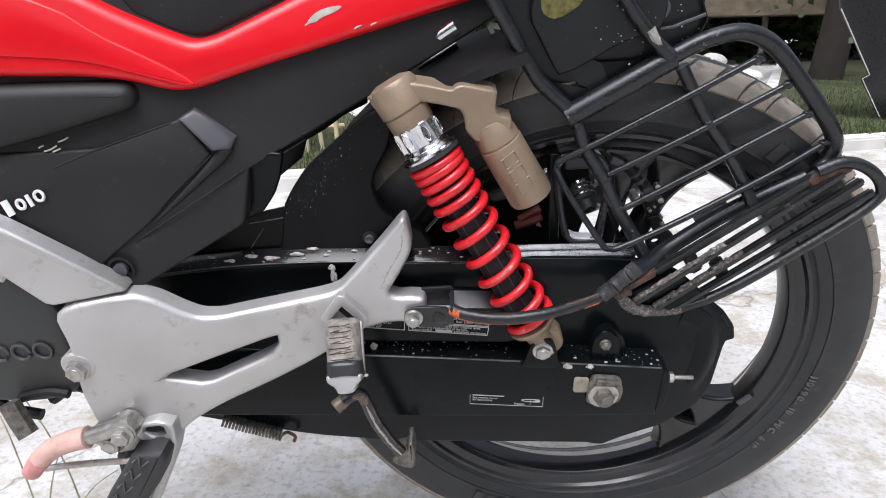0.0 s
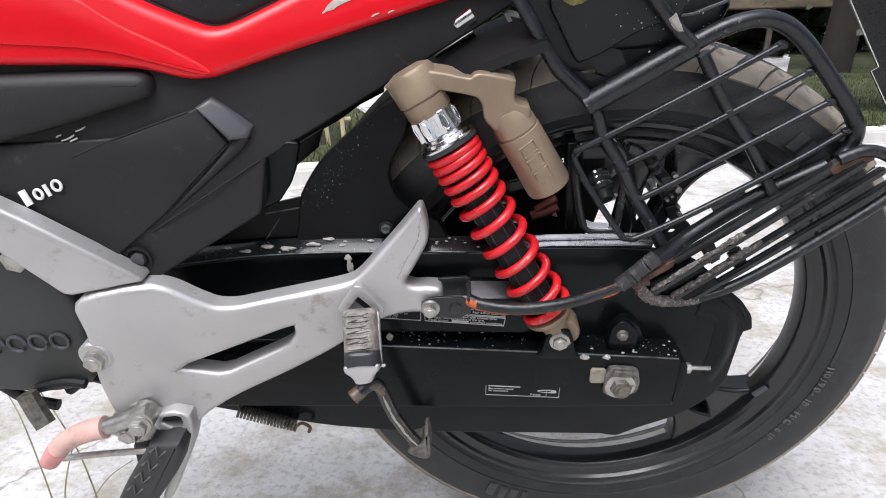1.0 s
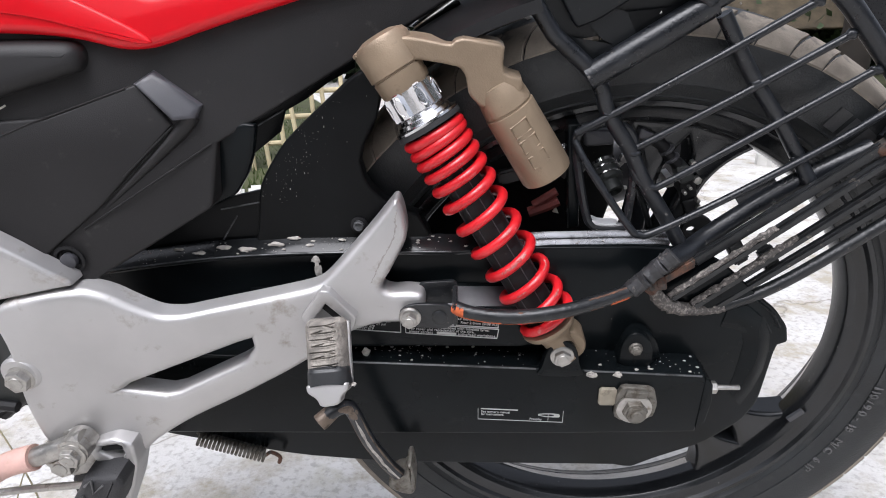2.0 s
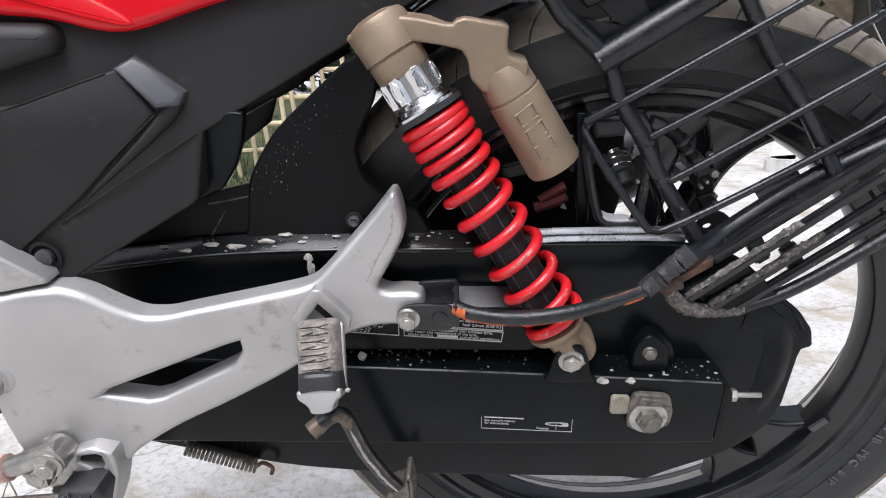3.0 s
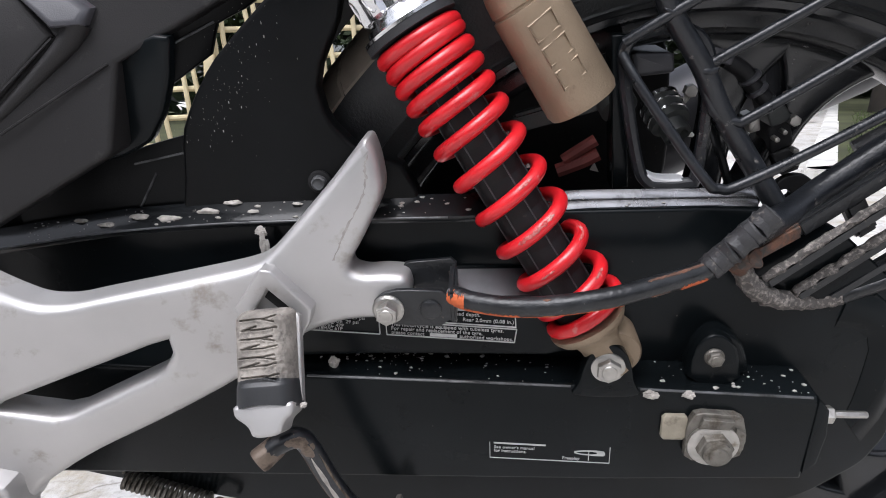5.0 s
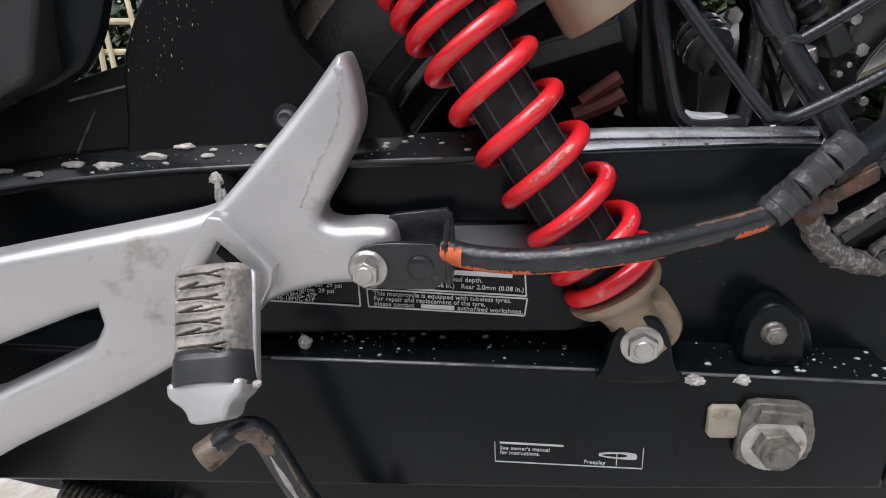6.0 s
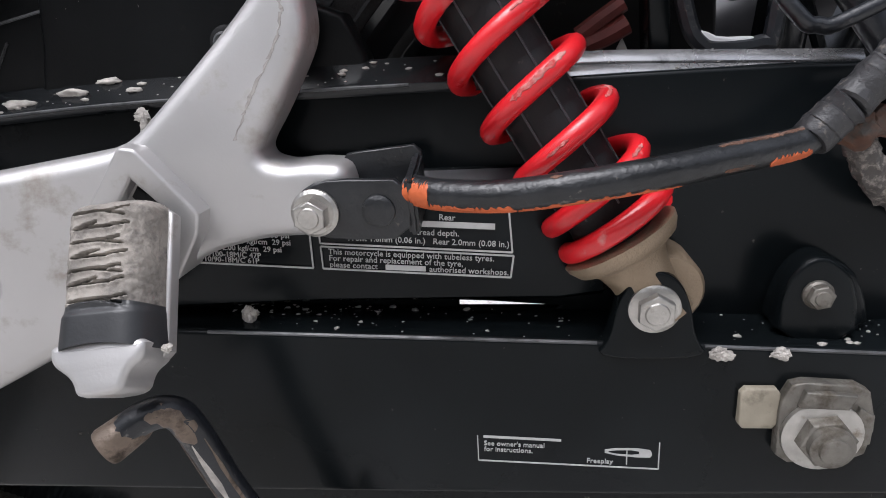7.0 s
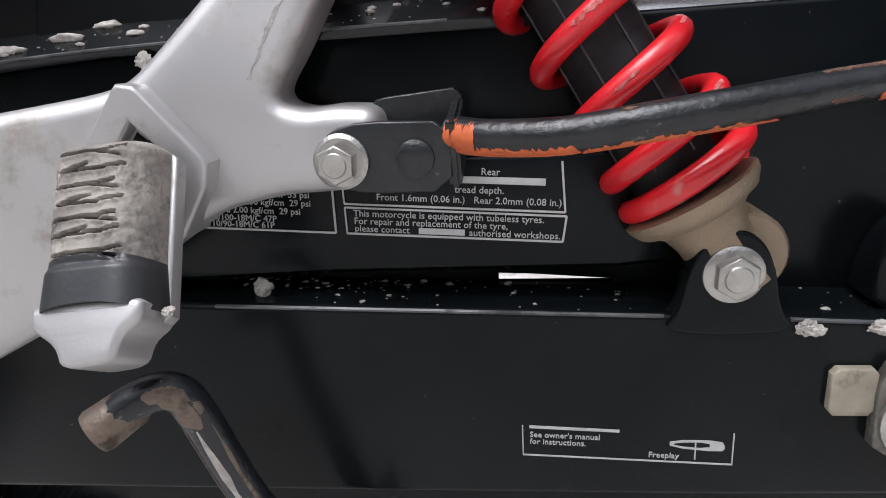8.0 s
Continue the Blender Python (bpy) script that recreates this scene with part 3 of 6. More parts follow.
def wheel():
    bm = bmesh.new()
    half = [(-0.036, 0.2440), (-0.0378, 0.2415), (-0.0372, 0.2375), (-0.0335, 0.2352), (-0.0318, 0.2320), (-0.0300, 0.2262), (-0.0275, 0.2238), (-0.0265, 0.2225), (-0.0250, 0.2215), (-0.0215, 0.2203), (-0.0150, 0.2188)]
    prof = half + [(-0.008, 0.2182), (-0.002, 0.2192), (0.008, 0.2265), (0.018, 0.2345), (0.026, 0.2415), (0.029, 0.2435), (0.024, 0.244), (0.012, 0.236), (-0.020, 0.232), (-0.030, 0.243)]
    lathe(bm, prof, (0, 0, 0), (0, 1, 0), 96, ring=True)
    rim = part("rear_wheel", bm, M_RIM, bike, "black alloy rear wheel", 25)
    bm = bmesh.new()
    lathe(bm, [(-0.055, 0.030), (-0.052, 0.055), (-0.02, 0.060), (0.02, 0.075), (0.055, 0.075), (0.06, 0.03)], (0, 0, 0), (0, 1, 0), 40)
    part("hub", bm, M_RIM, rim)
    spoke = None
    for k in range(3):
        for d in (-6.9, 6.9):
            a = -43 + 120 * k + d
            if spoke is None:
                bm = bmesh.new()
                edge = [(0.05, 0.014), (0.12, 0.009), (0.165, 0.0088), (0.180, 0.0108), (0.195, 0.0165), (0.208, 0.0255), (0.217, 0.034), (0.223, 0.040)]
                prism(bm, rounded([(x, -w) for x, w in edge] + [(x, w) for x, w in edge[::-1]], 1), -0.018, 0.010, 0.006, steps=4)
                spoke = part("spoke", bm, M_RIM, rim)
                spoke.matrix_local = pose(0, 0, 0, 0, -a, 0)
            else:
                same_part(spoke, pose(0, 0, 0, 0, -a, 0), rim)
    bm = bmesh.new()
    half = [(-0.034, 0.236), (-0.038, 0.243), (-0.0395, 0.2445), (-0.041, 0.2455), (-0.0405, 0.247), (-0.046, 0.257), (-0.0475, 0.2575), (-0.0475, 0.2595),
            (-0.0480, 0.262), (-0.0515, 0.275), (-0.0525, 0.284), (-0.0505, 0.294), (-0.0455, 0.3005), (-0.036, 0.3065), (-0.018, 0.3125), (0, 0.3145)]
    lathe(bm, half + [(-s, r) for s, r in half[-2:4:-1]] + [(0.037, 0.2500), (0.029, 0.2430), (0.026, 0.2430)], (0, 0, 0), (0, 1, 0), 128, ring=True)
    tyre = part("tyre", bm, M_TYRE, rim, "worn dusty black rear tyre", 20)
    lug = None
    for k in range(64):
        for side in (-1, 1):
            a = k * 360 / 64 + (2.8 if side > 0 else 0)
            if lug is None:
                bm = bmesh.new()
                rows = []
                for s, r in ((-0.0505, 0.2935), (-0.0455, 0.3008), (-0.036, 0.3070), (-0.020, 0.3120)):
                    sw = (s + 0.0505) * 0.75
                    ring = []
                    for up, w in ((0.0, 0.0142), (0.0017, 0.0133)):
                        rr = r + up
                        ring.append([(x * 1.0 + sw, s - up * 0.5, math.sqrt(rr * rr - (x + sw) ** 2)) for x in (-w, w)])
                    rows.append([bm.verts.new(p) for p in (ring[0][0], ring[1][0], ring[1][1], ring[0][1])])
                for p, q in zip(rows, rows[1:]):
                    for i in range(3):
                        bm.faces.new((p[i], p[i + 1], q[i + 1], q[i]))
                bm.faces.new(rows[0])
                bm.faces.new(rows[-1])
                lug = part("tread_block", bm, M_TREAD, rim)
                lug.matrix_local = pose(0, 0, 0, 0, a, 0)
            elif side < 0:
                same_part(lug, pose(0, 0, 0, 0, a, 0), rim)
            else:
                same_part(lug, pose(0, 0, 0, 0, a, 0) @ pose(0, 0, 0, 0, 0, 180), rim)
    # raised maker's mark and size marking as plain bars
    mark = None
    for group, start, widths in (("a", 243, (7, 6, 7, 5)), ("c", 40, (7, 7, 6, 7, 5, 7))):
        a = start
        for w in widths:
            bm = bmesh.new()
            hgt = 0.018
            n = 4
            rows = []
            for r, yy in ((0.262, -0.0487), (0.262 + hgt, -0.0522)):
                row = [(r * math.cos(radians(a + w * 0.34 * (i / n))), yy, r * math.sin(radians(a + w * 0.34 * (i / n)))) for i in range(n + 1)]
                rows.append(row)
            top = [[bm.verts.new((x, y - 0.0011, z)) for x, y, z in row] for row in rows]
            for i in range(n):
                bm.faces.new((top[0][i], top[0][i + 1], top[1][i + 1], top[1][i]))
            bmesh.ops.solidify(bm, geom=bm.faces[:], thickness=0.0012)
            part("sidewall_mark", bm, M_MARK, rim)
            a += w * 0.5
    # raised size marking, read clockwise
    a = -8.2
    for ch in "110/90-18 M/C 61P":
        if ch != " ":
            lettering("sidewall_letter", ch, 0.0115, 0.2565 * math.cos(radians(a)), -0.0484, 0.2565 * math.sin(radians(a)), a - 90, M_MARK, rim, depth=0.0012)
        a -= 1.1 if ch in "1/" else 1.9
    # balance weight stuck on the rim
    bm = bmesh.new()
    bar(bm, (0.191, -0.0312, -0.0965), (0.2035, -0.0312, -0.0835), 0.003, 0.0075, 0.0008)
    part("balance_weight", bm, M_TRIM, rim, "small grey balance weight")
    return rim


wheel()


def swingarm():
    bm = bmesh.new()
    prism(bm, [(-0.50, 0.052), (-0.245, 0.040), (-0.06, 0.033), (0.058, 0.027), (0.062, 0.022), (0.060, -0.036), (-0.06, -0.040), (-0.5, -0.045)],
          -0.115, -0.0845, 0.0028, steps=4)
    arm = part("swingarm", bm, M_GLOSS, bike, "glossy black box-section swingarm spotted with dried mud")
    bm = bmesh.new()
    prism(bm, rounded([(-0.086, 0.027), (-0.0795, 0.036), (-0.0775, 0.049), (-0.0725, 0.0605), (-0.0635, 0.0645), (-0.0545, 0.0605), (-0.0495, 0.049), (-0.0475, 0.036), (-0.041, 0.027)], 2), -0.1175, -0.108, 0.0012)
    part("shock_lug", bm, M_GLOSS, arm)
    bolt(arm, -0.0635, 0.049, -0.1175, 0.0074, 1.32, 0.006, 0.5, "shock_bolt", "bright zinc hexagon bolt")
    bm = bmesh.new()
    prism(bm, rounded([(-0.014, 0.028), (-0.0125, 0.052), (-0.007, 0.0615), (0.000, 0.0645), (0.007, 0.061), (0.014, 0.052), (0.018, 0.028)], 1), -0.106, -0.098, 0.002)
    prism(bm, rounded([(-0.013, 0.028), (-0.010, 0.048), (-0.003, 0.0595), (0.005, 0.062), (0.016, 0.056), (0.022, 0.045), (0.026, 0.028)], 1), -0.098, -0.086, 0.003)
    part("guard_lug", bm, M_GLOSS, arm)
    bolt(arm, -0.0005, 0.049, -0.106, 0.0050, 1.15, 0.005, 0.2, "guard_bolt", "dull steel bolt", M_NUT)
    # axle: slot, adjuster plate, washer, nut
    bm = bmesh.new()
    prism(bm, rounded([(-0.016, -0.020), (0.020, -0.017), (0.023, 0.000), (0.018, 0.019), (-0.012, 0.021), (-0.017, 0.010)], 1, 0.15), -0.1205, -0.114, 0.001)
    part("axle_adjuster_plate", bm, M_NUT, arm, "weathered stepped adjuster plate")
    bm = bmesh.new()
    prism(bm, [(-0.010, 0.010), (0.010, 0.009), (0.0125, 0.016), (-0.008, 0.018)], -0.1235, -0.119, 0.001)
    prism(bm, [(0.0125, -0.012), (0.021, -0.008), (0.021, 0.006), (0.0145, 0.010)], -0.1225, -0.119, 0.001)
    part("adjuster_step", bm, M_NUT, arm)
    bm = bmesh.new()
    lathe(bm, [(0, 0.0168), (-0.0022, 0.0168), (-0.0028, 0.0160)], (0.001, -0.1205, -0.004), (0, 1, 0), 30)
    part("washer", bm, M_STEEL, arm, "grey steel washer")
    bm = bmesh.new()
    hexagon(bm, (0.001, -0.004), 0.0118, -0.1290, -0.123, 0.15, 0.0012)
    lathe(bm, [(0, 0.0095), (-0.0030, 0.0092), (-0.0038, 0.008)], (0.001, -0.1290, -0.004), (0, 1, 0), 24)
    lathe(bm, [(0, 0.0062), (-0.0018, 0.0060), (-0.0024, 0.005)], (0.001, -0.1325, -0.004), (0, 1, 0), 20)
    part("axle_nut", bm, M_NUT, arm, "weathered steel axle nut")
    bm = bmesh.new()
    prism(bm, rounded([(-0.0325, -0.0035), (-0.0325, 0.0165), (-0.016, 0.0165), (-0.016, -0.0035)], 1, 0.12), -0.1185, -0.114, 0.001)
    part("cover_cap", bm, M_BLOCK, arm, "aged cream plastic cap")
    for ob in arm.children:
        if ob.name.split(".")[0] in ("axle_adjuster_plate", "adjuster_step", "washer", "axle_nut", "cover_cap"):
            ob.data.transform(Matrix.Translation((0.001, -0.115, -0.004)) @ Matrix.Scale(0.90, 4) @ Matrix.Translation((-0.001, 0.115, 0.004)))
    # chain adjuster bolt at the end
    bm = bmesh.new()
    prism(bm, [(0.059, -0.030), (0.066, -0.022), (0.068, 0.0), (0.066, 0.018), (0.059, 0.026)], -0.116, -0.078, 0.001)
    part("end_plate", bm, M_GLOSS, arm)
    bm = bmesh.new()
    lathe(bm, [(0.0, 0.0055), (0.006, 0.0055), (0.0068, 0.0045), (0.0072, 0.0022), (0.026, 0.0022), (0.0265, 0.0018)], (0.066, -0.108, 0.0095), (1, 0, 0), 6)
    part("adjuster_bolt", bm, M_STEEL, arm, "dull zinc adjuster bolt")
    # Highlight along the upper front edge, drawn as a thin paler bar.
    bm = bmesh.new()
    for x0, x1 in ((-0.245, -0.084), (-0.043, 0.056)):
        tube(bm, [(x, -0.1142, float(np.interp(x, [-0.245, -0.06, 0.058], [0.040, 0.033, 0.027])) - 0.0010) for x in (x0, (x0 + x1) / 2, x1)], 0.0008, 6, 2)
    part("edge_highlight", bm, M_EDGE, arm, "thin grey highlight painted along the upper edge")
    # small instruction sticker
    Y = -0.1153
    bm = bmesh.new()
    for a, b in (((-0.133, -0.010), (-0.133, -0.0225)), ((-0.133, -0.0225), (-0.058, -0.0255)), ((-0.058, -0.0255), (-0.058, -0.0125))):
        bar(bm, (a[0], Y, a[1]), (b[0], Y, b[1]), 0.0004, 0.0005)
    part("sticker_border", bm, M_INK, arm, "thin white border of a black sticker")
    bm = bmesh.new()
    bar(bm, (-0.1305, Y, -0.0105), (-0.098, Y, -0.0120), 0.0004, 0.0010)
    part("print_line", bm, M_INK, arm)
    lettering("print_line", "See owner's manual", 0.0032, -0.1305, Y, -0.0148, -2.3, M_INK, arm)
    lettering("print_line", "for instructions.", 0.0032, -0.1305, Y, -0.0177, -2.3, M_INK, arm)
    lettering("print_line", "Freeplay", 0.0032, -0.0875, Y, -0.0228, -2.3, M_INK, arm)
    bm = bmesh.new()
    prism(bm, rounded([(-0.080, -0.0185), (-0.080, -0.0155), (-0.062, -0.0155), (-0.0605, -0.0185), (-0.062, -0.0203)], 1), Y - 0.0001, Y + 0.0002, 0,
          hole=rounded([(-0.0785, -0.0180), (-0.0785, -0.0165), (-0.066, -0.0163), (-0.066, -0.0190)], 1))
    bar(bm, (-0.071, Y, -0.0165), (-0.071, Y, -0.0235), 0.0004, 0.0006)
    part("sticker_drawing", bm, M_INK, arm, "small white drawing of a chain run")
    return arm


swingarm()


def rail_height(x):
    """Height of the rail along the top of the chain case."""
    return float(np.interp(x, [-0.50, -0.42, -0.355, -0.283, -0.20, -0.077, 0.02], [0.108, 0.1205, 0.1290, 0.1335, 0.1345, 0.1350, 0.132]))


def chain_case():
    Y = -0.084
    bm = bmesh.new()
    prism(bm, rounded([(-0.50, -0.060), (-0.42, -0.080), (-0.31, -0.102), (-0.217, -0.110), (0.000, -0.109), (0.012, -0.1115), (0.020, -0.1115), (0.040, -0.100), (0.084, -0.079), (0.115, -0.050), (0.125, -0.026),
                       (0.128, 0.036), (0.137, 0.040), (0.133, 0.056), (0.120, 0.073), (0.104, 0.086), (0.064, 0.122), (0.018, 0.134), (-0.174, 0.133), (-0.262, 0.132), (-0.36, 0.126), (-0.50, 0.106)], 1, 0.12),
          Y, -0.079, 0.002, hole=[(-0.141, 0.0348), (-0.098, 0.0343), (-0.0965, 0.0354), (-0.128, 0.0379), (-0.141, 0.0385)])
    case = part("chain_case", bm, M_GLOSS, bike, "glossy black chain case with mud splashes")
    # sloping ribbed rail along the top
    rib = ((0.0010, -0.0032), (0.0, -0.0004), (0.0005, 0.0005), (0.0034, 0.0037), (0.0038, 0.0038), (0.0041, 0.0034), (0.0041, -0.0032))
    shelf = ((0.0, -0.0040), (-0.0012, -0.0010), (-0.0010, 0.0000), (0.0, 0.0006), (0.0110, 0.0092), (0.0118, 0.0094), (0.0122, 0.0086), (0.0122, -0.0040))
    # The tail end takes the colour with the reflection in it.
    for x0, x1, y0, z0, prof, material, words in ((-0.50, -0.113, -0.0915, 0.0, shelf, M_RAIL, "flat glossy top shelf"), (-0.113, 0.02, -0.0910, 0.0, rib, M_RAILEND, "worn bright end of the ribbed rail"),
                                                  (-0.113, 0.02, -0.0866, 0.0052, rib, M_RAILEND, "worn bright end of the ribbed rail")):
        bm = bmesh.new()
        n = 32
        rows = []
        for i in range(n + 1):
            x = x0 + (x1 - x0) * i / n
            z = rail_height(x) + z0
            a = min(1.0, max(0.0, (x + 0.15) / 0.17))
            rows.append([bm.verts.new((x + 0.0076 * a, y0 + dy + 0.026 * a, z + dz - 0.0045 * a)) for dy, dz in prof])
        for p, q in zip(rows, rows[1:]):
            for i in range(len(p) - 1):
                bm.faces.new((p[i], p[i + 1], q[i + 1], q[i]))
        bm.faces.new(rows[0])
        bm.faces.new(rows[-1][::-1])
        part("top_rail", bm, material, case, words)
    # Highlight on the shelf's lip, drawn as a thin paler bar.
    bm = bmesh.new()
    tube(bm, [(x, -0.0926, rail_height(x) - 0.0006) for x in (-0.48, -0.42, -0.36, -0.30, -0.25, -0.20, -0.155)], 0.0007, 6, 3)
    part("rail_highlight", bm, M_EDGE, case, "thin grey highlight painted along the shelf's edge")
    bm = bmesh.new()
    rows = []
    for x, z, w in ((0.078, 0.068, 0.2), (0.092, 0.066, 0.9), (0.104, 0.058, 1.0), (0.109, 0.046, 1.0), (0.1105, 0.030, 1.0), (0.110, 0.012, 1.0), (0.107, -0.006, 0.8), (0.102, -0.022, 0.2)):
        out = Vector((x - 0.070, 0, z - 0.020)).normalized()
        rows.append([bm.verts.new((x + out.x * d * 0.012, Y - 0.0003 - 0.0042 * w * h, z + out.z * d * 0.012)) for d, h in ((-1.0, 0.0), (-0.7, 0.35), (-0.3, 0.85), (0.1, 1.0), (0.5, 0.75), (0.8, 0.25), (1.0, 0.0))])
    for a, b in zip(rows, rows[1:]):
        for i in range(6):
            bm.faces.new((a[i], b[i], b[i + 1], a[i + 1]))
    part("rear_flute", bm, M_GLOSS, case)
    bm = bmesh.new()
    for d in (0.0, 0.006):
        tube(bm, [(0.100 - d, -0.0835, 0.084 - d), (0.116 - d, -0.0840, 0.071 - d), (0.126 - d, -0.0840, 0.056 - d)], 0.0014, 6, 3)
    part("end_ribs", bm, M_GLOSS, case)
    bm = bmesh.new()
    rows = []
    for x, w in ((-0.330, 0.0), (-0.322, 0.75), (-0.305, 1.0), (-0.200, 1.0), (-0.098, 1.0), (-0.080, 0.75), (-0.072, 0.0)):
        drop = -0.030 * max(0.0, -0.2 - x)
        rows.append([bm.verts.new((x, Y - 0.0004 + w * dy, z + drop)) for dy, z in ((0.0, 0.0455), (-0.016, 0.0465), (-0.0195, 0.0490), (-0.0200, 0.0520), (-0.0200, 0.0865), (-0.0190, 0.0890), (-0.003, 0.0990), (0.0, 0.0995))])
    for a, b in zip(rows, rows[1:]):
        for i in range(len(a) - 1):
            bm.faces.new((a[i], b[i], b[i + 1], a[i + 1]))
    part("case_bulge", bm, M_GLOSS, case)
    # Grey strip that paints the sky's reflection onto the bulge's sloping top.
    bm = bmesh.new()
    rows = [[bm.verts.new((x, Y - y, z)) for y, z in ((0.0202, 0.0893), (0.0044, 0.0991))] for x in (-0.235, -0.17, -0.098)]
    for a, b in zip(rows, rows[1:]):
        bm.faces.new((a[0], b[0], b[1], a[1]))
    bmesh.ops.solidify(bm, geom=bm.faces[:], thickness=0.0005)
    part("foil_strip", bm, M_TOPSHEEN, case, "grey strip painted for the sky reflected above the warning label")
    # warning label: white frames and print
    L, F = -4.0, -0.1052

    def at_label(x, z):
        return (-0.1173 + 0.94 * (x + 0.1165), 0.0577 + 0.94 * (z - 0.0497))

    def frame_line(pts):
        bm = bmesh.new()
        pts = [at_label(*q) for q in pts]
        for a, b in zip(pts, pts[1:]):
            bar(bm, (a[0], F, a[1]), (b[0], F, b[1]), 0.0005, 0.0007)
        part("label_frame", bm, M_INK, case)

    frame_line([(-0.1985, 0.0850), (-0.1985, 0.0672), (-0.1155, 0.0610), (-0.1165, 0.0800)])
    frame_line([(-0.1985, 0.0658), (-0.1985, 0.0555), (-0.1165, 0.0497), (-0.1150, 0.0595), (-0.1985, 0.0658)])
    frame_line([(-0.2025, 0.0800), (-0.2030, 0.0558), (-0.2620, 0.0600)])
    for words, x, z, size in (("This motorcycle is equipped with tubeless tyres.", -0.1955, 0.0622, 0.0037), ("For repair and replacement of the tyre,", -0.1955, 0.0592, 0.0037),
                              ("please contact", -0.1955, 0.0562, 0.0037), ("authorised workshops.", -0.1515, 0.0531, 0.0037), ("Front 1.6mm (0.06 in.)   Rear 2.0mm (0.08 in.)", -0.1860, 0.0682, 0.0037),
                              ("tread depth.", -0.1560, 0.0700, 0.0037), ("Rear", -0.1460, 0.0762, 0.0037), ("kgf/cm  33 psi", -0.2320, 0.0712, 0.0036), ("2.00 kgf/cm  29 psi", -0.2390, 0.0684, 0.0036),
                              ("200 kPa 2.00 kgf/cm  29 psi", -0.2560, 0.0662, 0.0036), ("front 80/100-18M/C 47P", -0.2620, 0.0634, 0.0036), ("rear 110/90-18M/C 61P", -0.2620, 0.0608, 0.0036)):
        x, z = at_label(x, z)
        lettering("label_print", words, size * 0.94, x, F, z, L, M_INK, case)
    bm = bmesh.new()
    bar(bm, (-0.1681, F, 0.0632), (-0.1516, F, 0.0621), 0.0004, 0.0022)
    part("label_bar", bm, M_INK, case)
    bm = bmesh.new()
    bar(bm, (-0.1525, F, 0.0813), (-0.1229, F, 0.0792), 0.0004, 0.0024)
    part("label_bar", bm, M_INK, case)
    return case


case = chain_case()


def shock():
    O = Vector((-0.0575, -0.1085, 0.0422))
    U = Vector((-0.1131, 0.0275, 0.1940)).normalized()
    W = Vector((0, 1, 0)).cross(U).normalized()
    N = W.cross(U)

    def at(s, w=0.0, f=0.0):
        return O + U * s + W * w + N * f

    bm = bmesh.new()
    prof = [(0.026, 0.012), (0.034, 0.0150)]
    for k in range(8):
        s = 0.045 + k * 0.022
        prof += [(s, 0.0150), (s + 0.0012, 0.0147), (s + 0.0024, 0.0147), (s + 0.0036, 0.0150)]
    prof += [(0.226, 0.0150), (0.227, 0.011)]
    lathe(bm, prof, O, U, 28)
    body = part("shock_absorber", bm, M_BLACK, bike, "rear gas shock absorber with black damper body")
    bm = bmesh.new()
    for k in range(7):
        a = 2 * math.pi * k / 7 + 0.2
        tube(bm, [at(0.05, 0.0150 * math.cos(a), 0.0150 * math.sin(a)), at(0.215, 0.0150 * math.cos(a), 0.0150 * math.sin(a))], 0.0005, 5, 0)
    part("body_seam", bm, M_TRIM, body)
    # spring: eleven turns, closer at the top
    turns = [0.0405, 0.0525, 0.0735, 0.0960, 0.1185, 0.1410, 0.1618, 0.1778, 0.1898, 0.2008, 0.2098, 0.2188]
    bm = bmesh.new()
    pts, n = [], 30
    for i in range(int(-0.45 * n), int(11.6 * n) + 1):
        tau = i / n
        s = float(np.interp(tau, range(12), turns)) if tau >= 0 else 0.0405 + tau * 0.004
        a = math.pi - 2 * math.pi * tau
        pts.append(at(s, 0.0216 * math.cos(a) + 0.0025 * max(0.0, 1 - tau / 5), 0.0216 * math.sin(a)))
    tube(bm, pts, 0.0042, 12, 0)
    spring = part("spring", bm, M_SPRING, body, "scuffed bright red coil spring")
    # pale scuffs on the nearest turns
    for k, (t0, t1, a0, a1) in enumerate(((3.20, 3.34, 0.1, 0.8), (2.42, 2.47, 0.4, 0.9), (2.20, 2.25, 0.1, 0.5), (1.38, 1.43, 0.4, 0.9), (4.30, 4.35, 0.3, 0.7))):
        bm = bmesh.new()
        first = int(0.45 * n)
        flake(bm, pts[first + int(t0 * n):first + int(t1 * n) + 2], 0.0042, a0, a1, 40 + k, lift=0.0001)
        part("scuff", bm, M_SCUFF, spring, "pale scuffed enamel")
    bm = bmesh.new()
    lathe(bm, [(0.026, 0.012), (0.0300, 0.0210), (0.0335, 0.0232), (0.0358, 0.0236), (0.0368, 0.021)], O, U, 32)
    part("spring_seat", bm, M_BRONZE, body, "bronze lower spring seat")
    bm = bmesh.new()
    lathe(bm, [(-0.0005, 0.0140), (0.0015, 0.0153), (0.022, 0.0153), (0.024, 0.0140)], (-0.0575, -0.1080, 0.0520), (0, 1, 0), 30)
    lathe(bm, [(0.000, 0.0118), (0.012, 0.0118), (0.020, 0.0125), (0.026, 0.0145), (0.0300, 0.0190)], O, U, 32)
    part("lower_eye", bm, M_BRONZE, body, "bronze lower eye")
    bm = bmesh.new()
    lathe(bm, [(0.224, 0.018), (0.2245, 0.0262), (0.2285, 0.0262), (0.229, 0.018)], O, U, 40)
    part("rubber_ring", bm, M_PEGDARK, body)
    bm = bmesh.new()
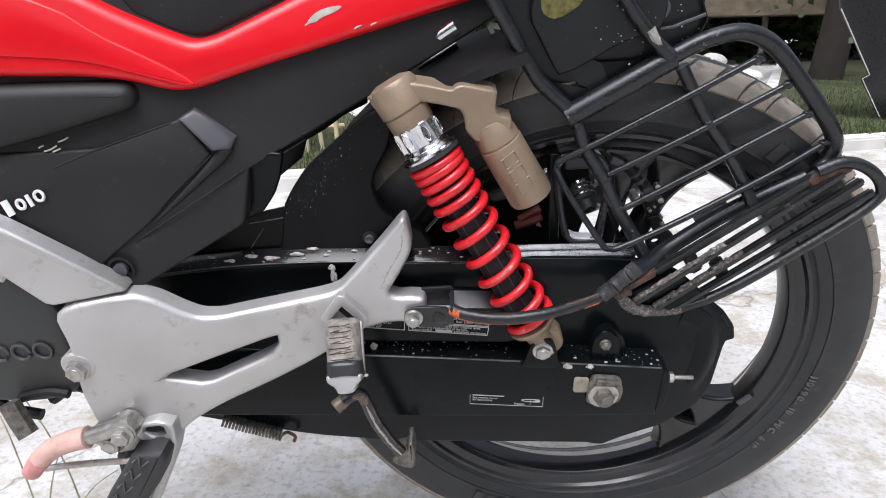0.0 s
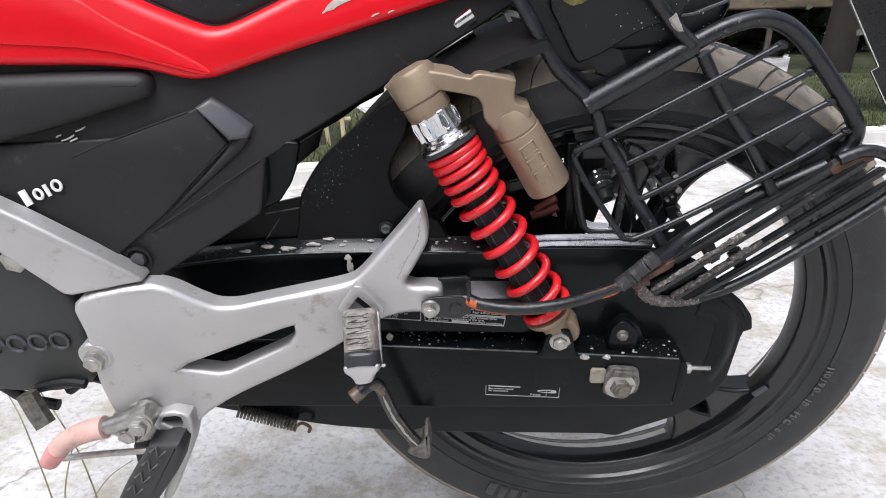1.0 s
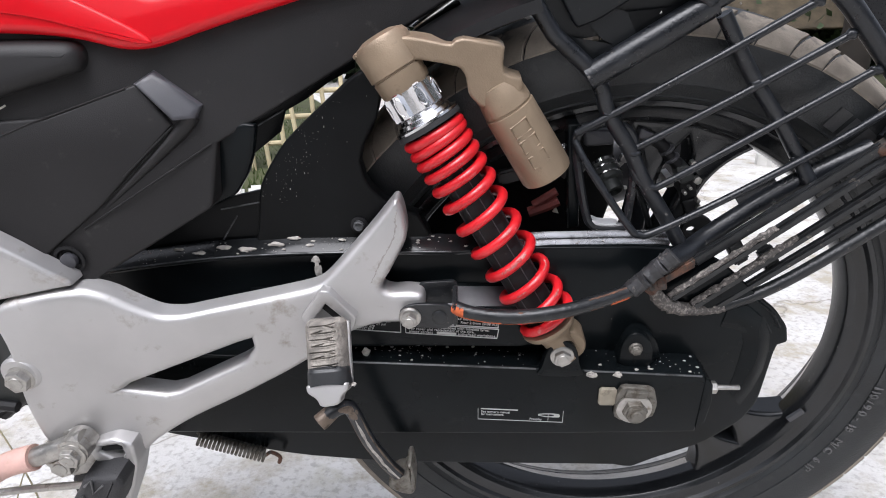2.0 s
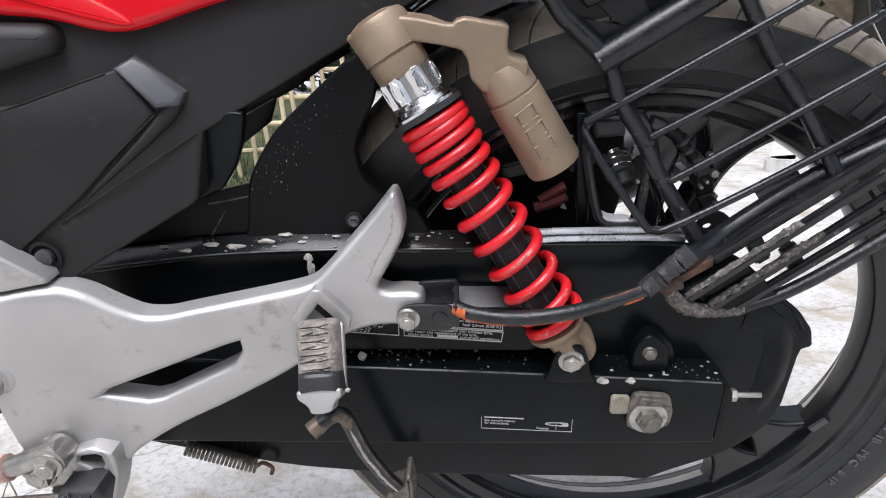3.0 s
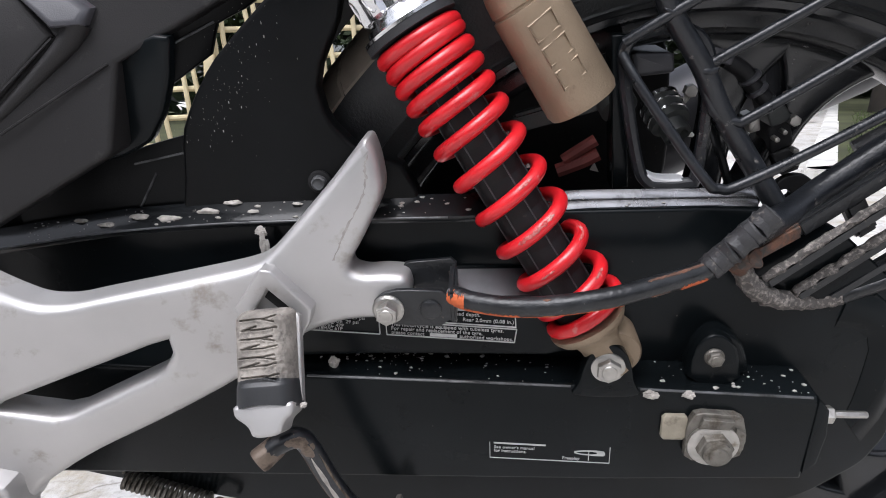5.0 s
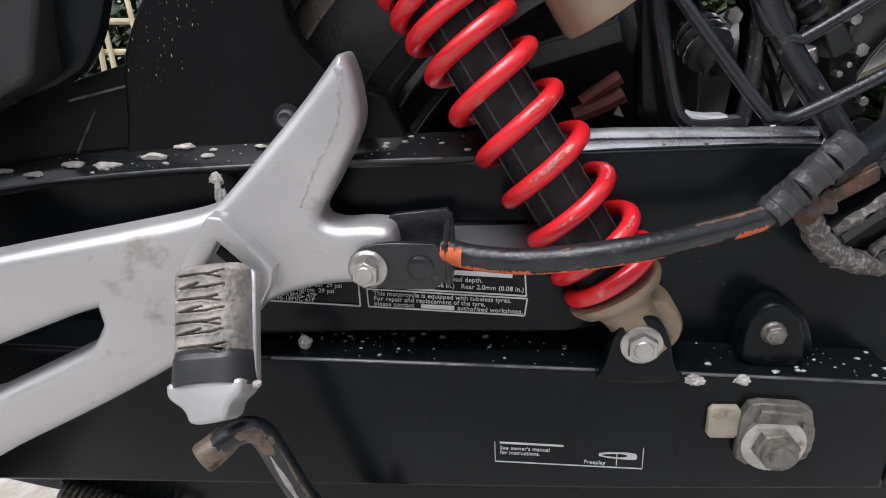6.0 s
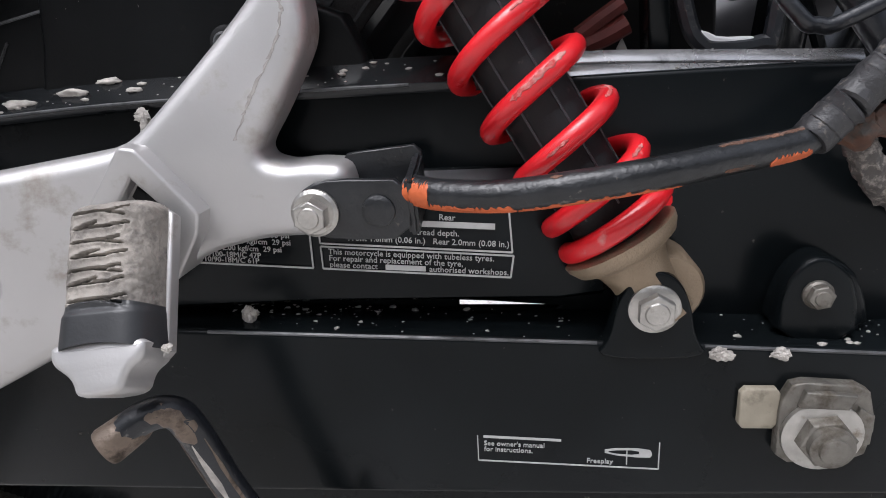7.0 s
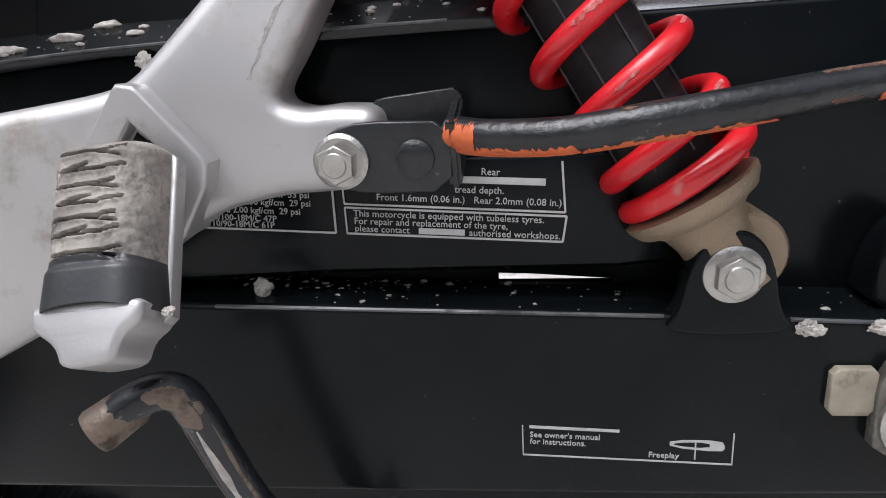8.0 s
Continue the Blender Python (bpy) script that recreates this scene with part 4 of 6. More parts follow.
    lathe(bm, [(0.2285, 0.018), (0.2288, 0.0262), (0.2305, 0.0262), (0.2318, 0.0225), (0.2345, 0.0215), (0.2350, 0.0190), (0.238, 0.0180)], O, U, 40)
    pr = []
    for k in range(48):
        a = 2 * math.pi * k / 48
        pr.append((a, 0.0168 + 0.0036 * min(1.0, max(0.0, 0.55 + 1.2 * math.cos(7 * a - 1.3)))))
    rows = [[bm.verts.new(at(s, (r + d) * math.cos(a), (r + d) * math.sin(a))) for a, r in pr] for s, d in ((0.237, -0.002), (0.239, 0.0005), (0.257, 0.0), (0.259, -0.002))]
    for p, q in zip(rows, rows[1:]):
        for i in range(48):
            bm.faces.new((p[i], p[(i + 1) % 48], q[(i + 1) % 48], q[i]))
    collar = part("chrome_collar", bm, M_CHROME, body, "polished chrome preload collar", 30)
    for a0 in (0.19, 1.08, 1.98, 2.88):
        bm = bmesh.new()
        loop = []
        for i in range(16):
            q = 2 * math.pi * i / 16
            a, sg = a0 + 0.15 * math.cos(q), 0.2480 + 0.0070 * math.sin(q)
            loop.append(at(sg, 0.0205 * math.cos(a), 0.0205 * math.sin(a)))
        tube(bm, loop, 0.0008, 6, 0, closed=True)
        part("collar_slot", bm, M_CHROME, body)
    bm = bmesh.new()
    lathe(bm, [(0.256, 0.012), (0.2565, 0.0185), (0.259, 0.0198), (0.270, 0.0205), (0.2705, 0.0197), (0.2715, 0.0197), (0.272, 0.0214), (0.293, 0.0222), (0.297, 0.020), (0.300, 0.012)], O, U, 40)
    part("top_cup", bm, M_BRONZE, body, "bronze cast top cup")
    for a in (2.55, 2.95, 3.35, 3.75):
        bm = bmesh.new()
        lathe(bm, [(0.0, 0.0019), (0.0022, 0.0018), (0.0030, 0.0008)], at(0.2940, 0.0208 * math.cos(a), 0.0208 * math.sin(a)), U, 10)
        part("cup_stud", bm, M_BRONZE, body)
    bm = bmesh.new()
    prism(bm, rounded([(-0.2024, 0.2994), (-0.1983, 0.3020), (-0.1767, 0.2999), (-0.1531, 0.2948), (-0.1500, 0.2978), (-0.1438, 0.2994), (-0.1150, 0.2942), (-0.1160, 0.2799), (-0.1140, 0.2737), (-0.1006, 0.2696),
                       (-0.1047, 0.2511), (-0.1315, 0.2490), (-0.1407, 0.2593), (-0.1428, 0.2727), (-0.1469, 0.2788), (-0.1603, 0.2819), (-0.1767, 0.2845), (-0.1952, 0.2840)], 1, 0.15), -0.087, -0.058, 0.0028, steps=4)
    part("bridge", bm, M_BRONZE, body, "bronze cast arm to the reservoir")
    A, B = Vector((-0.1180, -0.074, 0.2585)), Vector((-0.0790, -0.074, 0.1935))
    V = (B - A).normalized()
    L = (B - A).length
    bm = bmesh.new()
    lathe(bm, [(-0.010, 0.008), (-0.007, 0.0150), (0.000, 0.0178), (0.006, 0.0188), (0.0125, 0.0192), (0.0132, 0.0184), (0.0144, 0.0184), (0.0150, 0.0198),
               (L - 0.003, 0.0206), (L, 0.0195), (L + 0.001, 0.012)], A, V, 40)
    part("reservoir", bm, M_BRONZE, body, "bronze gas reservoir with raised maker's mark")
    side = Vector((0, 1, 0)).cross(V).normalized()
    out = side.cross(V)
    out = out if out.y < 0 else -out
    for k in range(3):
        bm = bmesh.new()
        pts = []
        for u, v in ((-1, -1), (-1, 1), (1, 1), (1, -1)):
            along = 0.0275 + k * 0.0135 + u * 0.0048 + v * 0.0008
            across = v * 0.0068 - 0.002
            pts.append(A + V * along + side * across + out * (math.sqrt(0.0201 ** 2 - across ** 2) + 0.0003))
        tube(bm, pts, 0.0009, 6, 0, closed=True)
        part("mark_frame", bm, M_BRONZE, body)
    return body


shock()


def footrest_bracket():
    outline = [(-0.495, 0.129), (-0.433, 0.1365), (-0.414, 0.1295), (-0.396, 0.117), (-0.380, 0.1075), (-0.364, 0.1055), (-0.3468, 0.1080), (-0.3038, 0.1130), (-0.2674, 0.1175),
               (-0.2564, 0.1212), (-0.2417, 0.1358), (-0.2178, 0.1608), (-0.2018, 0.1795), (-0.1985, 0.1835), (-0.1945, 0.1835), (-0.1909, 0.1730), (-0.1888, 0.1580), (-0.1906, 0.1490), (-0.2025, 0.1275),
               (-0.2108, 0.1150), (-0.2090, 0.1105), (-0.2014, 0.1083), (-0.1909, 0.1092), (-0.1780, 0.1080), (-0.1755, 0.0985), (-0.1790, 0.0840), (-0.1910, 0.0805), (-0.2120, 0.0800), (-0.2363, 0.0755),
               (-0.2640, 0.0570), (-0.2916, 0.0412), (-0.3295, 0.0232), (-0.3758, 0.0040), (-0.411, -0.017), (-0.430, -0.042), (-0.446, -0.042), (-0.462, -0.028), (-0.488, -0.008), (-0.493, 0.040), (-0.488, 0.091)]
    hole = [(-0.4235, 0.0440), (-0.3845, 0.0315), (-0.3225, 0.0570), (-0.3150, 0.0690), (-0.3155, 0.0785)]
    bm = bmesh.new()
    prism(bm, rounded(outline, 2, 0.2), -0.118, -0.098, 0.0062, hole=rounded(hole, 1, 0.1), steps=5)
    for k in range(9):
        for co, no in (((-0.241 + 0.007 * k, 0, 0), (1, 0, 0)), ((0, 0, 0.082 + 0.007 * k), (0, 0, 1))):
            bmesh.ops.bisect_plane(bm, geom=bm.verts[:] + bm.edges[:] + bm.faces[:], dist=1e-6, plane_co=co, plane_no=no)
    for v in bm.verts:
        v.co = on_bracket(*v.co)
    b = part("footrest_bracket", bm, M_SILVER, bike, "silver-painted cast footrest bracket, scuffed and dusty", 30)
    bm = bmesh.new()
    prism(bm, rounded([(-0.600, 0.2555), (-0.516, 0.2000), (-0.431, 0.1385), (-0.495, 0.131), (-0.540, 0.1760), (-0.600, 0.2420)], 1, 0.06), -0.117, -0.100, 0.003, at=on_bracket)
    part("upper_cover", bm, M_SILVER, b, "silver frame cover above the bracket")
    # scraped paint along the horn
    r = random.Random(7)
    line = [(-0.1955, 0.175), (-0.1975, 0.170), (-0.1970, 0.163), (-0.199, 0.155), (-0.203, 0.147), (-0.210, 0.136), (-0.214, 0.128), (-0.218, 0.119)]
    for (x0, z0), (x1, z1) in zip(line, line[1:]):
        bm = bmesh.new()
        n = 5
        pts = [(x0 + (x1 - x0) * i / n + r.uniform(-0.0005, 0.0005), z0 + (z1 - z0) * i / n) for i in range(n + 1)]
        w = [r.uniform(0.0002, 0.0010) for _ in pts]
        prism(bm, [(x - q, z) for (x, z), q in zip(pts, w)] + [(x + q, z) for (x, z), q in zip(pts[::-1], w[::-1])], -0.11815, -0.1175, 0, at=on_bracket)
        part("paint_scrape", bm, M_SCAR, b)
    # clevis of the rear footpeg
    bm = bmesh.new()
    prism(bm, rounded([(-0.274, 0.096), (-0.2555, 0.1205), (-0.2495, 0.1195), (-0.2300, 0.0950), (-0.2320, 0.0865), (-0.2430, 0.0690), (-0.2540, 0.0690)], 1, 0.06), -0.131, -0.112, 0.0014,
          hole=[(-0.2630, 0.0950), (-0.2530, 0.1085), (-0.2385, 0.0925), (-0.2480, 0.0790)], at=lambda x, y, z: (x, y - 0.05 * (-0.23 - x), z))
    part("peg_clevis", bm, M_SILVER, b)
    bm = bmesh.new()
    prism(bm, [(-0.2575, 0.1010), (-0.2545, 0.1050), (-0.2515, 0.1020), (-0.2485, 0.1050), (-0.2395, 0.0940), (-0.2450, 0.0880)], -0.127, -0.118, 0.001)
    part("clevis_pin_head", bm, M_BLACK, b)
    bm = bmesh.new()
    prism(bm, rounded([(-0.505, -0.026), (-0.490, 0.000), (-0.466, 0.014), (-0.446, 0.006), (-0.440, -0.018), (-0.455, -0.036), (-0.484, -0.044)], 1), -0.170, -0.155, 0.003)
    part("pivot_plate", bm, M_STEEL, b, "dusty steel gear lever plate")
    bm = bmesh.new()
    lathe(bm, [(0, 0.012), (-0.018, 0.012), (-0.019, 0.010)], (-0.456, -0.168, 0.003), (0, 1, 0), 26)
    part("pivot_boss", bm, M_STEEL, b)
    bolt(b, -0.456, 0.001, -0.187, 0.0085, 1.3, 0.007, 0.1, "pivot_bolt")
    bolt(b, -0.481, -0.026, -0.170, 0.010, 1.2, 0.007, 0.4, "plate_bolt")
    bm = bmesh.new()
    lathe(bm, [(0, 0.0155), (-0.010, 0.0155), (-0.012, 0.0135)], (-0.487, -0.160, 0.068), (0, 1, 0), 30)
    part("bolt_boss", bm, M_SILVER, b)
    bolt(b, -0.4865, 0.0655, -0.171, 0.0095, 1.15, 0.008, 0.2, "bracket_bolt")
    return b


footrest_bracket()


def rear_peg():
    # worn rubber pad, pointing out and down, split by slits that fork
    F = pose(-0.2495, -0.1555, 0.0835, -32, -4, 3) @ Matrix.Scale(0.92, 4)
    W, TOP, LOW = 0.0176, 0.0255, -0.0315
    r = random.Random(5)
    cuts = []
    for k in range(7):
        z = 0.0185 - k * 0.0053 + r.uniform(-0.0004, 0.0004)
        mid = r.uniform(0.0, 0.003)
        cuts += [((-0.0122 + r.uniform(0, 0.002), z), (mid, z + r.uniform(-0.0003, 0.0004))), ((mid, z), (0.0090 + r.uniform(-0.0015, 0.0015), z + 0.0015 * r.uniform(0.5, 1.2)))]
        if k % 2 == 0:
            cuts.append(((mid - 0.001, z), (0.0085, z - 0.0017)))
        else:
            cuts.append(((-0.0085, z + 0.0003), (mid - 0.003, z + 0.0020)))

    def away(x, z, a, b):
        dx, dz = b[0] - a[0], b[1] - a[1]
        t = max(0.0, min(1.0, ((x - a[0]) * dx + (z - a[1]) * dz) / (dx * dx + dz * dz)))
        return math.hypot(x - a[0] - t * dx, z - a[1] - t * dz)

    across = [math.sin(math.pi / 2 * (i / 36 - 1)) for i in range(73)]
    nz = 110
    rows = []
    for j in range(nz + 1):
        v = j / nz
        row = []
        for u in across:
            low = LOW + 0.0030 * (1 - u * u)
            z = TOP + (low - TOP) * v
            t = max(0.0, (z - 0.0175) / (TOP - 0.0175))
            shrink = math.sqrt(max(0.0, 1 - t * t))
            x = W * u * (0.62 + 0.38 * shrink) * (1.0 + 0.07 * max(0.0, (-0.012 - z) / 0.02))
            y = 0.008 - 0.0182 * (1 - abs(u) ** 4.5) ** 0.5 * (0.15 + 0.85 * shrink)
            if abs(u) < 0.9 and -0.0175 < z < 0.023:
                d = min(away(x, z, a, b) for a, b in cuts)
                y += 0.0024 * math.exp(-(d / 0.00034) ** 2) - 0.0005 * math.exp(-((d - 0.0009) / 0.0006) ** 2)
            if z > -0.0165:
                y += 0.0006 * noise.noise(Vector((x * 260, z * 260, 0))) + 0.0005 * noise.noise(Vector((x * 800, z * 500, 3))) * (1.6 if u > 0.45 else 0.8)
            else:
                y -= 0.0012 * min(1.0, (-0.0165 - z) / 0.002)
            row.append((x, y, z))
        rows.append(row)

    def skin(first, last):
        bm = bmesh.new()
        grid = [[bm.verts.new(p) for p in row] for row in rows[first:last + 1]]
        for p, q in zip(grid, grid[1:]):
            for i in range(len(p) - 1):
                bm.faces.new((p[i], q[i], q[i + 1], p[i + 1]))
        for line, way in ((grid[0], 1), (grid[-1], -1)):
            back = [bm.verts.new((v.co.x * 0.98, 0.010, v.co.z)) for v in line]
            for i in range(len(line) - 1):
                bm.faces.new((line[i], line[i + 1], back[i + 1], back[i])[::way])
        bm.transform(F)
        return bm

    split = int(nz * 0.735)
    peg = part("rear_footpeg", skin(0, split), M_RUBBER, bike, "worn dusty rubber pillion footpeg, folded", 60)
    part("rubber_end", skin(split, nz), M_PEGEND, peg, "clean black rubber end of the pad", 60)
    bm = bmesh.new()
    prism(bm, rounded([(-0.0176, -0.027), (0.0176, -0.027), (0.0168, -0.0345), (0.0112, -0.0385), (0.0090, -0.0460), (-0.0066, -0.0470), (-0.0092, -0.0400), (-0.0172, -0.0345)], 2, 0.2), -0.0090, 0.010, 0.0025, steps=4)
    bm.transform(F)
    part("peg_metal", bm, M_SILVER, peg, "silver metal peg tip")
    bm = bmesh.new()
    prism(bm, [(0.0165, -0.034), (0.0186, -0.032), (0.0194, 0.020), (0.0172, 0.022)], 0.004, 0.010, 0.001)
    bm.transform(F)
    part("peg_side", bm, M_SILVER, peg, "silver side of the peg")
    return peg


rear_peg()


def front_peg():
    bm = bmesh.new()
    prism(bm, rounded([(-0.4510, -0.0190), (-0.4215, -0.0150), (-0.4180, -0.0240), (-0.4280, -0.050), (-0.4660, -0.105), (-0.4980, -0.145), (-0.5250, -0.140), (-0.4860, -0.072), (-0.4570, -0.030)], 1, 0.1), -0.196, -0.172, 0.006)
    peg = part("front_footpeg", bm, M_PEGDARK, bike, "black rubber rider footpeg with worn ridges")
    for k in range(4):
        bm = bmesh.new()
        x, z = -0.4400 - k * 0.0115, -0.022 - k * 0.0175
        tube(bm, [(x - 0.009, -0.1962, z - 0.002), (x - 0.001, -0.1966, z + 0.006), (x - 0.003, -0.1966, z - 0.009), (x + 0.007, -0.1962, z)], 0.0011, 6, 0)
        part("worn_ridge", bm, M_MARK, peg)
    bm = bmesh.new()
    prism(bm, rounded([(-0.4540, -0.012), (-0.4500, 0.000), (-0.4300, 0.005), (-0.4150, -0.002), (-0.4165, -0.024), (-0.4255, -0.050), (-0.4620, -0.125), (-0.4700, -0.12), (-0.4360, -0.050)], 1, 0.1), -0.174, -0.150, 0.003,
          hole=[(-0.4450, -0.010), (-0.4420, -0.004), (-0.4250, -0.001), (-0.4240, -0.012), (-0.4300, -0.020)])
    part("peg_arm", bm, M_SILVER, peg, "silver peg arm and clevis")
    bm = bmesh.new()
    tube(bm, [(-0.4460, -0.166, -0.0100), (-0.4350, -0.166, -0.0085), (-0.4230, -0.166, -0.0070)], 0.0042, 10, 2)
    part("peg_pin", bm, M_BLACK, peg)
    return peg


front_peg()


def gear_lever():
    bm = bmesh.new()
    tube(bm, [(-0.448, -0.178, 0.010), (-0.465, -0.179, 0.003), (-0.482, -0.180, -0.004), (-0.502, -0.181, -0.011)], 0.0082, 10, 5)
    lever = part("gear_lever", bm, M_STEEL, bike, "grey gear lever with a faded pink sleeve")
    bm = bmesh.new()
    tube(bm, [(-0.494, -0.181, -0.008), (-0.510, -0.182, -0.012), (-0.526, -0.183, -0.019), (-0.538, -0.184, -0.027), (-0.547, -0.185, -0.036)], 0.0108, 14, 6, r2=0.0098)
    part("lever_sleeve", bm, M_PINK, lever, "faded pink rubber sleeve")
    bm = bmesh.new()
    tube(bm, [(-0.545, -0.185, -0.034), (-0.552, -0.186, -0.042), (-0.558, -0.187, -0.050)], 0.0102, 14, 4, r2=0.0088)
    part("sleeve_tip", bm, M_PINKTIP, lever, "red worn sleeve tip")
    bm = bmesh.new()
    tube(bm, [(-0.558, -0.170, -0.064), (-0.52, -0.170, -0.057), (-0.462, -0.170, -0.050)], 0.0033, 8, 3)
    part("linkage_rod", bm, M_STEEL, lever)
    for pts, r in (([(-0.585, -0.15, 0.004), (-0.578, -0.155, -0.014), (-0.570, -0.160, -0.028)], 0.010), ([(-0.58, -0.14, 0.002), (-0.55, -0.14, 0.010), (-0.530, -0.14, 0.008)], 0.005),
                   ([(-0.625, -0.13, -0.002), (-0.605, -0.13, -0.022), (-0.575, -0.13, -0.030)], 0.006), ([(-0.565, -0.12, -0.018), (-0.540, -0.12, 0.000), (-0.52, -0.12, -0.004)], 0.006)):
        bm = bmesh.new()
        tube(bm, pts, r, 8, 3)
        part("linkage_arm", bm, M_NUT if r > 0.008 else M_BLACK, lever)
    bm = bmesh.new()
    prism(bm, rounded([(-0.49, -0.046), (-0.468, -0.040), (-0.466, -0.082), (-0.476, -0.098), (-0.494, -0.094)], 1), -0.160, -0.135, 0.004)
    part("rubber_stop", bm, M_PEGDARK, lever)
    return lever


gear_lever()


def side_stand():
    bm = bmesh.new()
    tube(bm, [(-0.2560, -0.168, 0.0240), (-0.246, -0.163, 0.0300), (-0.2380, -0.159, 0.0290), (-0.2335, -0.156, 0.0180), (-0.226, -0.149, -0.0160), (-0.214, -0.141, -0.0500), (-0.203, -0.134, -0.0740)], 0.0060, 12, 6)
    s = part("side_stand", bm, M_TUBE, bike, "chipped black folding stand leg with bare steel end")
    leg = ((-0.2335, -0.156, 0.0180), (-0.226, -0.149, -0.0160), (-0.214, -0.141, -0.0500), (-0.203, -0.134, -0.0740))
    for a0, a1, seed, material, name in ((-0.1, 0.45, 1, M_MUD, "mud_streak"), (0.85, 1.15, 2, M_PIN, "rust_patch"), (-0.9, -0.65, 3, M_PIN, "rust_patch")):
        bm = bmesh.new()
        flake(bm, leg, 0.0060, a0, a1, seed, lift=0.00015)
        part(name, bm, material, s)
    bm = bmesh.new()
    flake(bm, ((-0.246, -0.163, 0.0300), (-0.2380, -0.159, 0.0290), (-0.2335, -0.156, 0.0180)), 0.0060, -0.6, 1.4, 4, lift=0.00015)
    part("rust_patch", bm, M_PIN, s)
    bm = bmesh.new()
    lathe(bm, [(0.016, 0.005), (0.012, 0.0066), (0.0005, 0.0072), (-0.0010, 0.0066), (-0.0015, 0.0)], (-0.2585, -0.170, 0.0222), (0.72, 0.55, 0.42), 20)
    part("stand_pin", bm, M_PIN, s, "brown-grey steel pin")
    bm = bmesh.new()
    prism(bm, rounded([(-0.216, -0.080), (-0.207, -0.070), (-0.1975, -0.068), (-0.1965, -0.054), (-0.1910, -0.053), (-0.1890, -0.084), (-0.1930, -0.091), (-0.205, -0.088)], 1), -0.142, -0.118, 0.003)
    part("stand_foot", bm, M_NUT, s, "grey worn stand foot")
    bm = bmesh.new()
    n, A, B = 18 * 12, Vector((-0.408, -0.092, -0.072)), Vector((-0.343, -0.092, -0.094))
    d = (B - A)
    w = Vector((-d.z, 0, d.x)).normalized()
    tube(bm, [A + d * (i / n) + (w * math.cos(2 * math.pi * i / 12) + Vector((0, 1, 0)) * math.sin(2 * math.pi * i / 12)) * 0.0062 for i in range(n)], 0.0016, 6, 0)
    part("stand_spring", bm, M_NUT, s, "dusty steel return spring")
    bm = bmesh.new()
    tube(bm, [B, B + Vector((0.006, 0, 0.004)), B + Vector((0.014, 0, -0.002)), B + Vector((0.012, 0, -0.010))], 0.002, 6, 4)
    part("spring_hook", bm, M_RUST, s)
    return s


side_stand()


